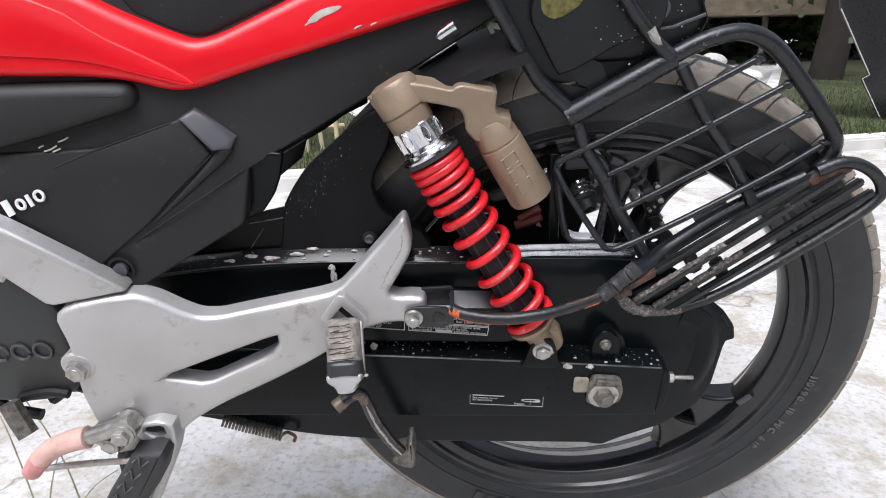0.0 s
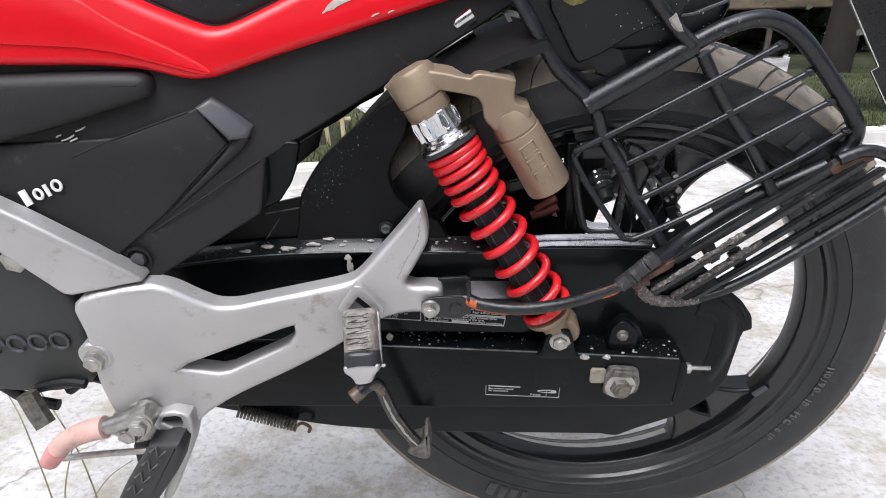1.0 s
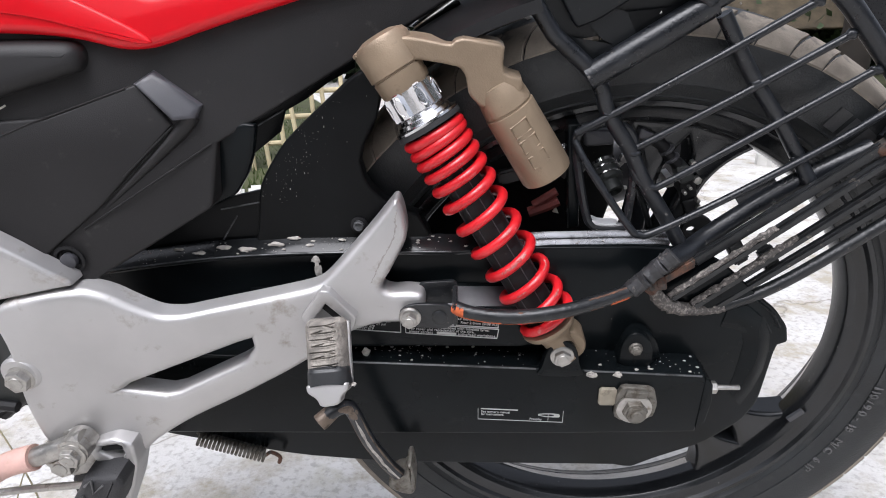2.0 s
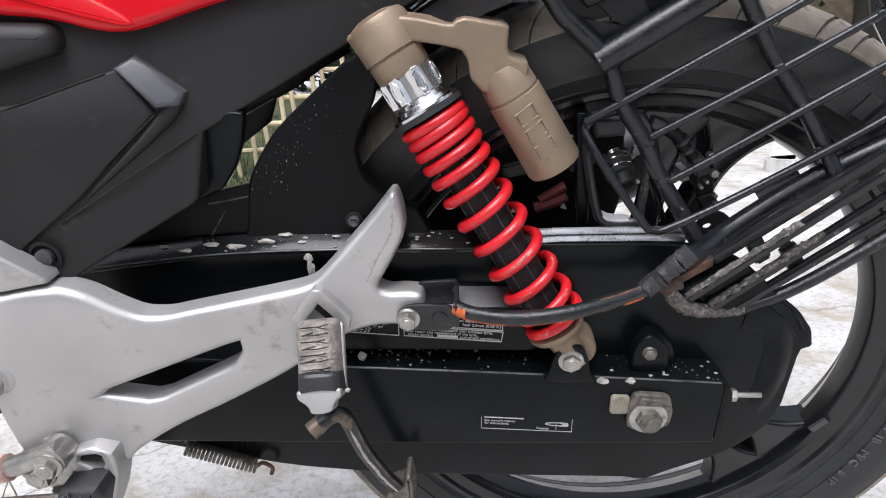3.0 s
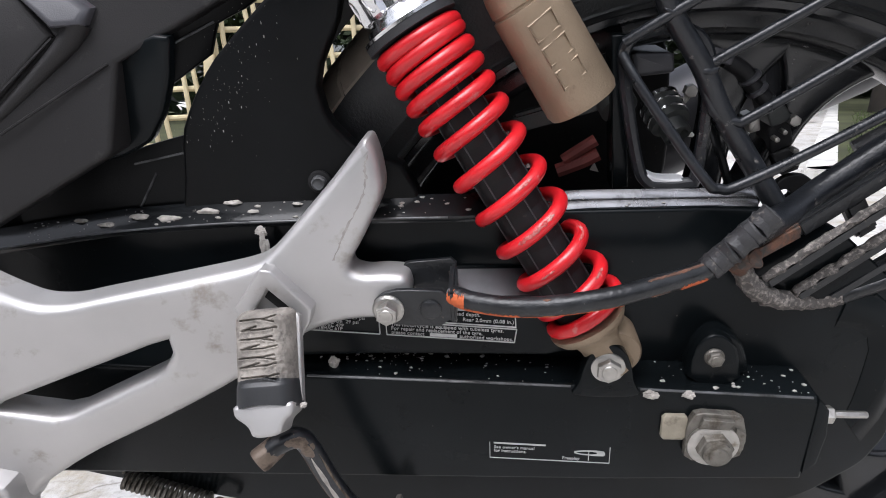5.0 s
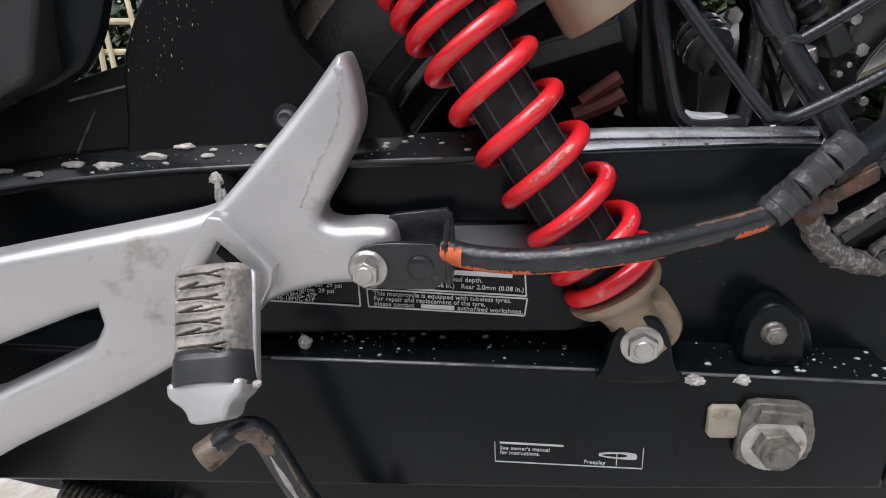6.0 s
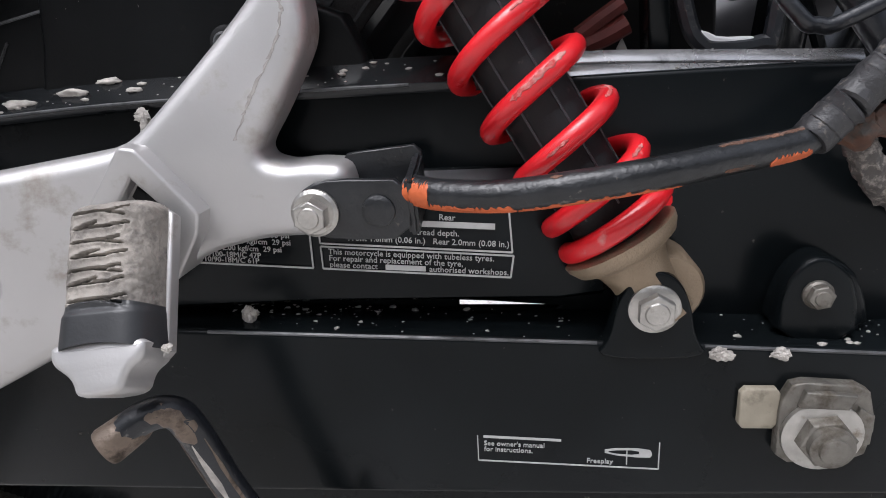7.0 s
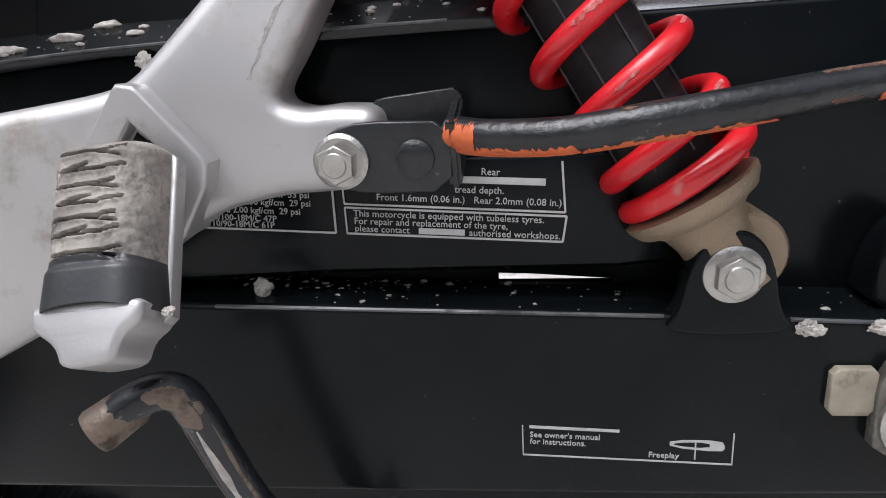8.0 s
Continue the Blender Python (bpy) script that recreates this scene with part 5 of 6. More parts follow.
def side_panel():
    bm = bmesh.new()
    prism(bm, [(-0.640, 0.330), (-0.600, 0.245), (-0.529, 0.198), (-0.448, 0.1225), (-0.440, 0.122), (-0.341, 0.178), (-0.338, 0.182), (-0.327, 0.231), (-0.228, 0.284), (-0.120, 0.346), (-0.060, 0.380),
               (-0.060, 0.440), (-0.64, 0.440)], -0.128, -0.105, 0.003, at=on_panel)
    p = part("side_panel", bm, M_PANEL, bike, "charcoal grain plastic side panel")
    bm = bmesh.new()
    prism(bm, [(-0.640, 0.262), (-0.509, 0.2585), (-0.435, 0.2585), (-0.372, 0.279), (-0.354, 0.2475), (-0.415, 0.188), (-0.469, 0.146), (-0.474, 0.150), (-0.530, 0.203), (-0.640, 0.262)][:-1], -0.1315, -0.126, 0.0025, at=on_panel)
    part("raised_field", bm, M_PANEL, p)
    # Upward corner, its sky reflection put in as a paler colour.
    bm = bmesh.new()
    prism(bm, [(-0.3725, 0.2795), (-0.3595, 0.2875), (-0.3315, 0.2610), (-0.3365, 0.2520), (-0.3500, 0.2520)], -0.138, -0.126, 0.0042, steps=4,
          at=lambda x, y, z: on_panel(x, y + 0.3 * (z - 0.262 + 0.72 * (x + 0.355)), z))
    part("corner_trim", bm, M_TRIM, p, "corner trim in a paler grey for the sky it reflects")
    bm = bmesh.new()
    tube(bm, [on_panel(x, y, z) for x, y, z in ((-0.3410, -0.1290, 0.2540), (-0.3480, -0.1280, 0.2440), (-0.3640, -0.1272, 0.2290), (-0.3880, -0.1268, 0.2080), (-0.4150, -0.1264, 0.1850))], 0.0072, 16, 6, r2=0.0020)
    part("edge_band", bm, M_PANEL, p)
    for pts in ([(-0.474, 0.244), (-0.446, 0.255), (-0.379, 0.276)], [(-0.354, 0.2465), (-0.394, 0.211)], [(-0.331, 0.2310), (-0.383, 0.200), (-0.431, 0.171)]):
        bm = bmesh.new()
        tube(bm, [on_panel(x, -0.1288 if x > -0.34 or z < 0.2 else -0.1312, z) for x, z in pts], 0.0008, 6, 0)
        part("moulded_edge", bm, M_PANEL, p)
    bm = bmesh.new()
    prism(bm, rounded([(-0.640, 0.315), (-0.560, 0.313), (-0.412, 0.312), (-0.398, 0.307), (-0.400, 0.291), (-0.412, 0.287), (-0.500, 0.263), (-0.640, 0.240)], 2), -0.142, -0.126, 0.009, steps=4, at=on_panel)
    part("grab_bulge", bm, M_PANEL, p)
    c = on_panel(-0.447, -0.1282, 0.146)
    bm = bmesh.new()
    lathe(bm, [(0.0, 0.0115), (-0.0016, 0.0120), (-0.0022, 0.0095), (0.0, 0.0085)], c, (0, 1, 0), 26)
    part("screw_recess", bm, M_BLACK, p)
    bm = bmesh.new()
    lathe(bm, [(0.0, 0.0062), (-0.004, 0.006), (-0.005, 0.004)], c, (0, 1, 0), 20)
    part("panel_screw", bm, M_TRIM, p)
    # maker's name as plain white shapes
    A, B = Vector((-0.5170, 0, 0.2055)), Vector((-0.4830, 0, 0.2190))
    step = (B - A) / 4
    for k, (w, h) in enumerate(((0.0085, 0.0135), (0.0085, 0.0105), (0.0055, 0.0105), (0.0095, 0.0110))):
        c = A + (B - A) * (0.0, 0.28, 0.54, 0.72)[k]
        bm = bmesh.new()
        F = pose(*on_panel(c.x, -0.1335, c.z), -15, -22, 11)
        if k in (0, 2):
            bar(bm, (w * 0.45, 0, 0), (w * 0.45, 0, h), 0.0058 if k == 0 else 0.0030, 0.0014)
        else:
            tube(bm, [(w / 2 + (w / 2 - 0.0012) * math.cos(q), 0, h / 2 + (h / 2 - 0.0012) * math.sin(q)) for q in [2 * math.pi * i / 18 for i in range(18)]], 0.0013, 6, 0, closed=True)
        bm.transform(F)
        part("logo_stroke", bm, M_LOGO, p)
    bm = bmesh.new()
    for x, z, w in ((-0.476, 0.259, 0.010), (-0.464, 0.266, 0.008), (-0.479, 0.262, 0.004), (-0.470, 0.258, 0.006)):
        tube(bm, [on_panel(x, -0.1320, z), on_panel(x + w * 0.5, -0.1322, z + 0.0012), on_panel(x + w, -0.1320, z + w * 0.4)], 0.0007, 6, 2)
    part("scuff", bm, M_CHIP, p, "pale scuff in the plastic")
    return p


side_panel()


def on_tail(x, y, z):
    """The red fairing follows the panel a little lower down."""
    return on_panel(x, y, z - 0.0040)


def tail_fairing():
    bm = bmesh.new()
    prism(bm, rounded([(-0.640, 0.332), (-0.482, 0.322), (-0.433, 0.320), (-0.400, 0.3155), (-0.372, 0.306), (-0.352, 0.3065), (-0.313, 0.319), (-0.156, 0.361), (-0.05, 0.390), (-0.05, 0.46),
                       (-0.255, 0.380), (-0.298, 0.361), (-0.333, 0.346), (-0.349, 0.343), (-0.364, 0.349), (-0.395, 0.364), (-0.43, 0.385), (-0.64, 0.45)], 2, 0.2), -0.140, -0.11, 0.008, steps=4, at=on_tail)
    f = part("tail_fairing", bm, M_RED, bike, "glossy red plastic tail fairing with chipped paint")
    bm = bmesh.new()
    prism(bm, rounded([(-0.64, 0.352), (-0.48, 0.338), (-0.425, 0.333), (-0.385, 0.319), (-0.360, 0.3105), (-0.350, 0.3105), (-0.356, 0.3180), (-0.388, 0.338), (-0.410, 0.350), (-0.44, 0.376), (-0.64, 0.44)], 2, 0.25), -0.1418, -0.137, 0.0018, at=on_tail)
    part("fairing_crease", bm, M_RED, f)
    for c, s in (((-0.250, 0.359), 0.9), ((-0.226, 0.3495), 0.22), ((-0.214, 0.3515), 0.18), ((-0.262, 0.3535), 0.25)):
        bm = bmesh.new()
        prism(bm, rounded([(c[0] + s * dx, c[1] + s * dz) for dx, dz in ((-0.016, -0.006), (-0.008, -0.0055), (-0.004, -0.002), (0.010, 0.003), (0.016, 0.008), (0.0, 0.006), (-0.01, 0.001))], 1), -0.1404, -0.139, 0.0001, at=on_tail)
        part("paint_chip", bm, M_CHIP, f)
    bm = bmesh.new()
    prism(bm, rounded([(-0.44, 0.46), (-0.400, 0.366), (-0.364, 0.347), (-0.345, 0.341), (-0.330, 0.346), (-0.255, 0.378), (-0.20, 0.40), (-0.2, 0.46)], 1), -0.130, -0.10, 0.008, at=on_tail)
    part("knee_recess", bm, M_BLACK, f, "black recess above the red edge")
    return f


tail_fairing()


def mudguard():
    """Inner rear hugger that curves round the front of the wheel."""
    bm = bmesh.new()
    rows = []
    for k in range(23):
        a = radians(105 + k * 3.98)
        row = []
        for y, d in ((-0.078, 0.004), (-0.074, 0.012), (-0.06, 0.018), (-0.03, 0.022), (0.03, 0.022), (0.06, 0.018), (0.075, 0.008)):
            r = 0.322 + d
            row.append(bm.verts.new((r * math.cos(a) - 0.004, y, r * math.sin(a))))
        rows.append(row)
    for p, q in zip(rows, rows[1:]):
        for i in range(len(p) - 1):
            bm.faces.new((p[i], p[i + 1], q[i + 1], q[i]))
    bmesh.ops.solidify(bm, geom=bm.faces[:], thickness=0.003)
    g = part("mudguard", bm, M_BLACK, bike, "black plastic inner mudguard with dust")
    bm = bmesh.new()
    prism(bm, rounded([(-0.335, 0.085), (-0.3145, 0.150), (-0.3092, 0.184), (-0.3000, 0.201), (-0.2847, 0.222), (-0.2690, 0.2365), (-0.2440, 0.2575), (-0.226, 0.273), (-0.205, 0.284), (-0.206, 0.250), (-0.226, 0.212), (-0.222, 0.190),
                       (-0.206, 0.172), (-0.175, 0.160), (-0.165, 0.090)], 1, 0.2), -0.082, -0.070, 0.003)
    part("mudguard_flap", bm, M_FLAP, g, "flat black side flap")
    bm = bmesh.new()
    lathe(bm, [(0, 0.0070), (-0.0015, 0.0070), (-0.0020, 0.0055)], (-0.2300, -0.0825, 0.154), (0, 1, 0), 24)
    part("screw_washer", bm, M_BLACK, g)
    bm = bmesh.new()
    lathe(bm, [(0, 0.0046), (-0.0030, 0.0044), (-0.0038, 0.0034), (-0.0030, 0.0022)], (-0.2300, -0.0840, 0.154), (0, 1, 0), 20)
    part("flap_screw", bm, M_EDGE, g, "dark worn screw")
    # dark backing added inside the wheel arch and over the far swingarm
    bm = bmesh.new()
    prism(bm, rounded([(-0.22, 0.035), (-0.23, 0.19), (-0.18, 0.27), (-0.10, 0.30), (-0.05, 0.27), (-0.03, 0.235), (0.000, 0.205), (0.006, 0.12), (-0.005, 0.075), (-0.05, 0.045)], 1, 0.15), 0.058, 0.070, 0.003)
    part("dark_backing", bm, M_BLACK, g, "black backing added to keep the far side of the wheel dark")
    # Black box added to fill the dark space in front of the mudguard.
    bm = bmesh.new()
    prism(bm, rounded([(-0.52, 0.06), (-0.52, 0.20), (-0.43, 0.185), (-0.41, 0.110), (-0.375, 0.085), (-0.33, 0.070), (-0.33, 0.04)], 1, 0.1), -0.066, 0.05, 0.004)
    part("infill_box", bm, M_FLAP, g, "black box added to fill the dark between frame and mudguard")
    return g


mudguard()


def on_skirt(x, y, z):
    """The skirt runs inwards towards the tail, below the side panel."""
    k = 1 + float(np.interp(x, [-0.311, -0.285, -0.240], [0.004, 0.018, 0.036])) / 0.402
    return (-0.1354 + k * (x + 0.1354), -0.4806 + k * (y + 0.4806), 0.3214 + k * (z - 0.3214))


def rear_frame():
    bm = bmesh.new()
    prism(bm, rounded([(-0.375, 0.165), (-0.350, 0.226), (-0.312, 0.240), (-0.302, 0.238), (-0.308, 0.214), (-0.3155, 0.197), (-0.327, 0.181), (-0.345, 0.172)], 1, 0.12), -0.085, -0.077, 0.003)
    f = part("frame_gusset", bm, M_GLOSS, bike, "black frame gusset behind the side panel")
    # Plate added for the frame bar; it also fills the dark below.
    bm = bmesh.new()
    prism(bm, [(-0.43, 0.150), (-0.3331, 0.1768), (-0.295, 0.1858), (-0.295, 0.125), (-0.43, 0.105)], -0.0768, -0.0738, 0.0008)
    part("lower_plate", bm, M_FLAP, f, "black plate added for the frame bar and the dark below it")
    bm = bmesh.new()
    for a, b in (((-0.345, 0.1655), (-0.300, 0.1740)), ((-0.332, 0.160), (-0.352, 0.132)), ((-0.322, 0.134), (-0.338, 0.126))):
        bar(bm, (a[0], -0.0770, a[1]), (b[0], -0.0770, b[1]), 0.0016, 0.0012, 0.0004)
    part("plate_crease", bm, M_EDGE, f)
    bm = bmesh.new()
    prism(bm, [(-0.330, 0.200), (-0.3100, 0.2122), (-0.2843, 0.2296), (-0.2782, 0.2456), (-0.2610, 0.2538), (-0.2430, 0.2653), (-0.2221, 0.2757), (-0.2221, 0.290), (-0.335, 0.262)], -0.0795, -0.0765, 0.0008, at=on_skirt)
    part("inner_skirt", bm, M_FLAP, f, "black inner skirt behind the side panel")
    bm = bmesh.new()
    tube(bm, [on_skirt(-0.3110, -0.0805, 0.2290), on_skirt(-0.3070, -0.0805, 0.2330), on_skirt(-0.2790, -0.0805, 0.2468)], 0.0007, 6, 2)
    tube(bm, [on_skirt(-0.3070, -0.0805, 0.2330), on_skirt(-0.3085, -0.0805, 0.2135)], 0.0007, 6, 1)
    part("skirt_edge", bm, M_EDGE, f, "thin grey line along the skirt's edge")
    bm = bmesh.new()
    for a, b in (((-0.120, 0.333), (-0.098, 0.328)), ((-0.098, 0.328), (-0.104, 0.308)), ((-0.120, 0.333), (-0.106, 0.307)), ((-0.106, 0.307), (-0.090, 0.301))):
        bar(bm, (a[0], 0.0, a[1]), (b[0], 0.0, b[1]), 0.010, 0.004, 0.001)
    part("cable_clip", bm, M_KERB, f, "pale plastic clip under the tail")
    for pts in ([(-0.20, -0.02, 0.300), (-0.165, -0.02, 0.325), (-0.15, -0.02, 0.335)], [(-0.185, 0.0, 0.295), (-0.150, 0.0, 0.318)]):
        bm = bmesh.new()
        tube(bm, pts, 0.008, 10, 3)
        part("linkage", bm, M_CHROME, f, "bright metal fitting under the seat")
    return f


rear_frame()


def on_guard(x, y, z):
    """The guard stands askew, its tail end nearer the wheel."""
    a = max(0.0, x + 0.034)
    return (x + 0.03 * a, y + 0.03 * a, z + 0.0012 - 0.016 * a)


def sari_guard():
    """Tubular guard beside the wheel."""
    Y = -0.064
    bm = bmesh.new()
    tube(bm, [on_guard(*q) for q in [(0.026, Y, 0.3145), (0.049, Y, 0.328), (0.069, Y, 0.3355), (0.085, Y, 0.337), (0.102, Y, 0.332), (0.119, Y, 0.320), (0.137, Y, 0.302), (0.161, Y, 0.276), (0.178, Y, 0.256), (0.1855, Y, 0.241), (0.183, Y, 0.226), (0.175, Y - 0.004, 0.216)]], 0.0072, 14, 5)
    g = part("sari_guard", bm, M_TUBE, bike, "black tubular guard beside the rear wheel, paint chipped")
    bm = bmesh.new()
    tube(bm, [on_guard(*q) for q in [(-0.052, Y, 0.264), (-0.012, Y, 0.289), (0.031, Y, 0.3165)]], 0.0100, 16, 3)
    part("cross_tube", bm, M_TUBE, g)
    for k, (pts, r) in enumerate((
            ([(-0.126, Y, 0.372), (-0.113, Y, 0.350), (-0.083, Y, 0.302), (-0.072, Y, 0.290), (-0.054, Y, 0.274), (-0.042, Y, 0.259), (-0.034, Y, 0.238), (-0.015, Y, 0.209), (-0.002, Y, 0.184),
              (0.018, Y - 0.004, 0.153), (0.036, Y - 0.014, 0.124)], 0.0062),
            ([(0.039, Y, 0.309), (0.066, Y, 0.267), (0.092, Y, 0.234), (0.113, Y, 0.204), (0.124, Y - 0.008, 0.184)], 0.0057))):
        bm = bmesh.new()
        tube(bm, [on_guard(*q) for q in pts], r, 12, 5)
        part("upright", bm, M_TUBE, g)
    for pts in ([(-0.057, Y, 0.222), (-0.031, Y - 0.004, 0.238), (0.034, Y - 0.005, 0.277), (0.100, Y - 0.003, 0.317)],
                [(-0.013, Y, 0.208), (0.056, Y - 0.004, 0.250), (0.129, Y - 0.003, 0.295)],
                [(-0.015, Y, 0.203), (-0.006, Y - 0.002, 0.184), (0.005, Y - 0.004, 0.178), (0.017, Y - 0.004, 0.183), (0.085, Y - 0.005, 0.227), (0.153, Y - 0.003, 0.270)],
                [(-0.058, Y, 0.216), (-0.046, Y - 0.010, 0.196), (-0.014, Y - 0.024, 0.152), (-0.0055, Y - 0.025, 0.1462), (0.006, Y - 0.025, 0.1485), (0.056, Y - 0.019, 0.173), (0.134, Y - 0.004, 0.213), (0.175, Y - 0.003, 0.243)]):
        bm = bmesh.new()
        tube(bm, [on_guard(*q) for q in pts], 0.0030, 12, 5)
        part("rod", bm, M_TUBE, g)
    for k, (x, z) in enumerate(((-0.034, 0.2375), (0.052, 0.2875), (0.070, 0.2605), (0.0925, 0.2325), (0.113, 0.2005), (0.1000, 0.3170), (0.1290, 0.2950), (0.1530, 0.2700), (0.1745, 0.2430), (-0.0120, 0.2060), (-0.050, 0.2660))):
        bm = bmesh.new()
        for v in bmesh.ops.create_icosphere(bm, subdivisions=3, radius=0.0044)["verts"]:
            v.co = Vector((v.co.x * 1.15, v.co.y * 0.8, v.co.z * 0.8)) * (1 + 0.35 * noise.noise(v.co * 260 + Vector((k * 3.1, 0, 0)))) + Vector(on_guard(x, Y - 0.003, z))
        part("weld", bm, M_TUBE, g)
    bm = bmesh.new()
    tube(bm, [(-0.052, -0.060, 0.226), (-0.056, -0.060, 0.214), (-0.050, -0.060, 0.180), (-0.043, -0.060, 0.152), (-0.038, -0.060, 0.143), (-0.031, -0.060, 0.140), (-0.014, -0.060, 0.141), (-0.009, -0.060, 0.147),
              (-0.008, -0.060, 0.200), (-0.014, -0.060, 0.222), (-0.030, -0.060, 0.230), (-0.052, -0.060, 0.226)], 0.0036, 8, 5)
    part("loop", bm, M_TUBE, g)
    bm = bmesh.new()
    prism(bm, rounded([(-0.043, 0.1480), (-0.038, 0.1400), (-0.030, 0.1375), (-0.016, 0.1390), (-0.014, 0.1440), (-0.030, 0.1440), (-0.037, 0.1475)], 1), -0.062, -0.050, 0.001)
    part("loop_plate", bm, M_BARE, g, "bare metal plate at the foot of the loop")
    return g


sari_guard()


ROD = [(-0.153, -0.120, 0.0990), (-0.140, -0.127, 0.0980), (-0.118, -0.1335, 0.0985), (-0.094, -0.1375, 0.1018), (-0.066, -0.1345, 0.1050), (-0.042, -0.126, 0.1072), (-0.025, -0.118, 0.1082), (-0.0136, -0.113, 0.1105), (-0.004, -0.111, 0.1185), (0.006, -0.110, 0.1290)]


def on_tray(x, y, z):
    """The tray folds in towards the wheel behind its joint with the rod."""
    k = 1 + 0.05 * min(1.0, max(0.0, x / 0.05))
    return (-0.147 + k * (x + 0.147), -0.597 + k * (y + 0.597), 0.432 + k * (z - 0.432))


def foot_tray():
    bm = bmesh.new()
    tube(bm, ROD, 0.0056, 14, 6)
    t = part("foot_tray", bm, M_WORN, bike, "worn black steel foot tray with rust and old tape")
    bm = bmesh.new()
    prism(bm, rounded([(-0.197, 0.096), (-0.190, 0.1025), (-0.181, 0.1045), (-0.152, 0.1035), (-0.153, 0.0815), (-0.181, 0.0815), (-0.194, 0.0855)], 1, 0.2), -0.1255, -0.1225, 0.0008)
    part("fork_plate", bm, M_WORN, t, "black folded steel mounting fork")
    bm = bmesh.new()
    prism(bm, rounded([(-0.183, 0.106), (-0.180, 0.110), (-0.1505, 0.1125), (-0.1505, 0.082), (-0.183, 0.080)], 1, 0.1), -0.102, -0.099, 0.0008)
    part("fork_plate", bm, M_WORN, t)
    bm = bmesh.new()
    bar(bm, (-0.1520, -0.1252, 0.0925), (-0.1520, -0.0995, 0.0985), 0.004, 0.0225, 0.0012)
    part("fork_web", bm, M_WORN, t)
    bolt(t, -0.1878, 0.0925, -0.1255, 0.0064, 1.40, 0.0085, 0.45, "fork_bolt", "zinc flanged bolt")
    bm = bmesh.new()
    lathe(bm, [(0, 0.0062), (-0.0012, 0.0060), (-0.0022, 0.0045), (-0.0025, 0)], (-0.1640, -0.1255, 0.0925), (0, 1, 0), 24)
    part("rivet", bm, M_WORN, t)
    rod = glide(ROD, 6)

    def stretch(x0, x1):
        return [p for p in rod if x0 <= p.x <= x1]

    for x0, x1, a0, a1, seed in ((-0.154, -0.142, -1.5, 1.2, 1), (-0.150, -0.112, -1.6, -0.45, 2), (-0.118, -0.070, -1.7, -0.75, 3), (-0.034, -0.016, -1.1, -0.2, 4), (-0.078, -0.058, -1.6, -1.0, 5)):
        bm = bmesh.new()
        flake(bm, stretch(x0, x1), 0.0056, a0, a1, seed)
        part("primer_patch", bm, M_ORANGE, t, "flaking orange primer")
    for x0, x1, a0, a1, seed in ((-0.050, -0.012, 1.0, 1.45, 7), (-0.052, -0.036, -0.75, -0.35, 9), (-0.104, -0.094, 0.9, 1.3, 10)):
        bm = bmesh.new()
        flake(bm, stretch(x0, x1), 0.0056, a0, a1, seed, lift=0.00015)
        part("rust_patch", bm, M_RUST, t, "bare rusted steel")
    for k in range(8):
        bm = bmesh.new()
        c = Vector((-0.0115, -0.1128, 0.1118)) + Vector((0.0037, 0.0002, 0.0038)) * k
        w = 0.0003 * math.sin(k * 2.7)
        lathe(bm, [(-0.0036, 0.0064), (-0.0026, 0.0071 + w), (0.001, 0.0072), (0.0026, 0.0076 - w), (0.0036, 0.0065)], c, (0.7, 0.3 - 0.25 * (k % 3), 0.62 + 0.12 * (k % 2)), 14)
        part("tape_turn", bm, M_TAPE, t, "ragged black insulating tape")
    Y = -0.100
    rim_pts = [(0.004, Y - 0.008, 0.1125), (0.0105, Y - 0.008, 0.1010), (0.0200, Y - 0.007, 0.0932), (0.0330, Y - 0.006, 0.0895), (0.0505, Y - 0.005, 0.0893), (0.0657, Y - 0.005, 0.0922), (0.0958, Y - 0.005, 0.1065), (0.1300, Y - 0.005, 0.1310),
               (0.195, Y - 0.002, 0.183), (0.216, Y, 0.204), (0.218, Y, 0.214), (0.208, Y, 0.227), (0.192, Y, 0.236), (0.176, Y, 0.238), (0.158, Y, 0.230)]
    rim_pts = [on_tray(*q) for q in rim_pts]
    bm = bmesh.new()
    tube(bm, rim_pts[:6], 0.0056, 12, 8)
    for v in bm.verts:
        v.co += Vector((noise.noise(v.co * 300), noise.noise(v.co * 300 + Vector((9, 0, 0))), noise.noise(v.co * 300 + Vector((0, 9, 0))))) * 0.0018
    part("tray_rim", bm, M_CRUST, t, "mud-crusted front of the tray rim")
    bm = bmesh.new()
    tube(bm, rim_pts[5:], 0.0054, 12, 5)
    part("tray_rim", bm, M_WORN, t)
    for a, b, crust in (((0.021, 0.0990), (0.181, 0.229), 0.45), ((0.040, 0.0920), (0.199, 0.222), 0.45), ((0.058, 0.0920), (0.211, 0.212), 0)):
        bm = bmesh.new()
        p, q = Vector(on_tray(a[0], Y - 0.006, a[1])), Vector(on_tray(b[0], Y, b[1]))
        bar(bm, p, q, 0.0075, 0.0080, 0.002)
        bars = part("tray_bar", bm, M_WORN, t)
        if crust:
            bm = bmesh.new()
            up = Vector((-0.0016, -0.0018, 0.0034))
            tube(bm, [p.lerp(q, crust * k / 24) + up for k in range(25)], 0.0025, 8, 1)
            for v in bm.verts:
                v.co += Vector((noise.noise(v.co * 320), noise.noise(v.co * 320 + Vector((9, 0, 0))), noise.noise(v.co * 320 + Vector((0, 9, 0))))) * 0.0020
            part("mud_crust", bm, M_CRUST, bars, "dried mud crust")
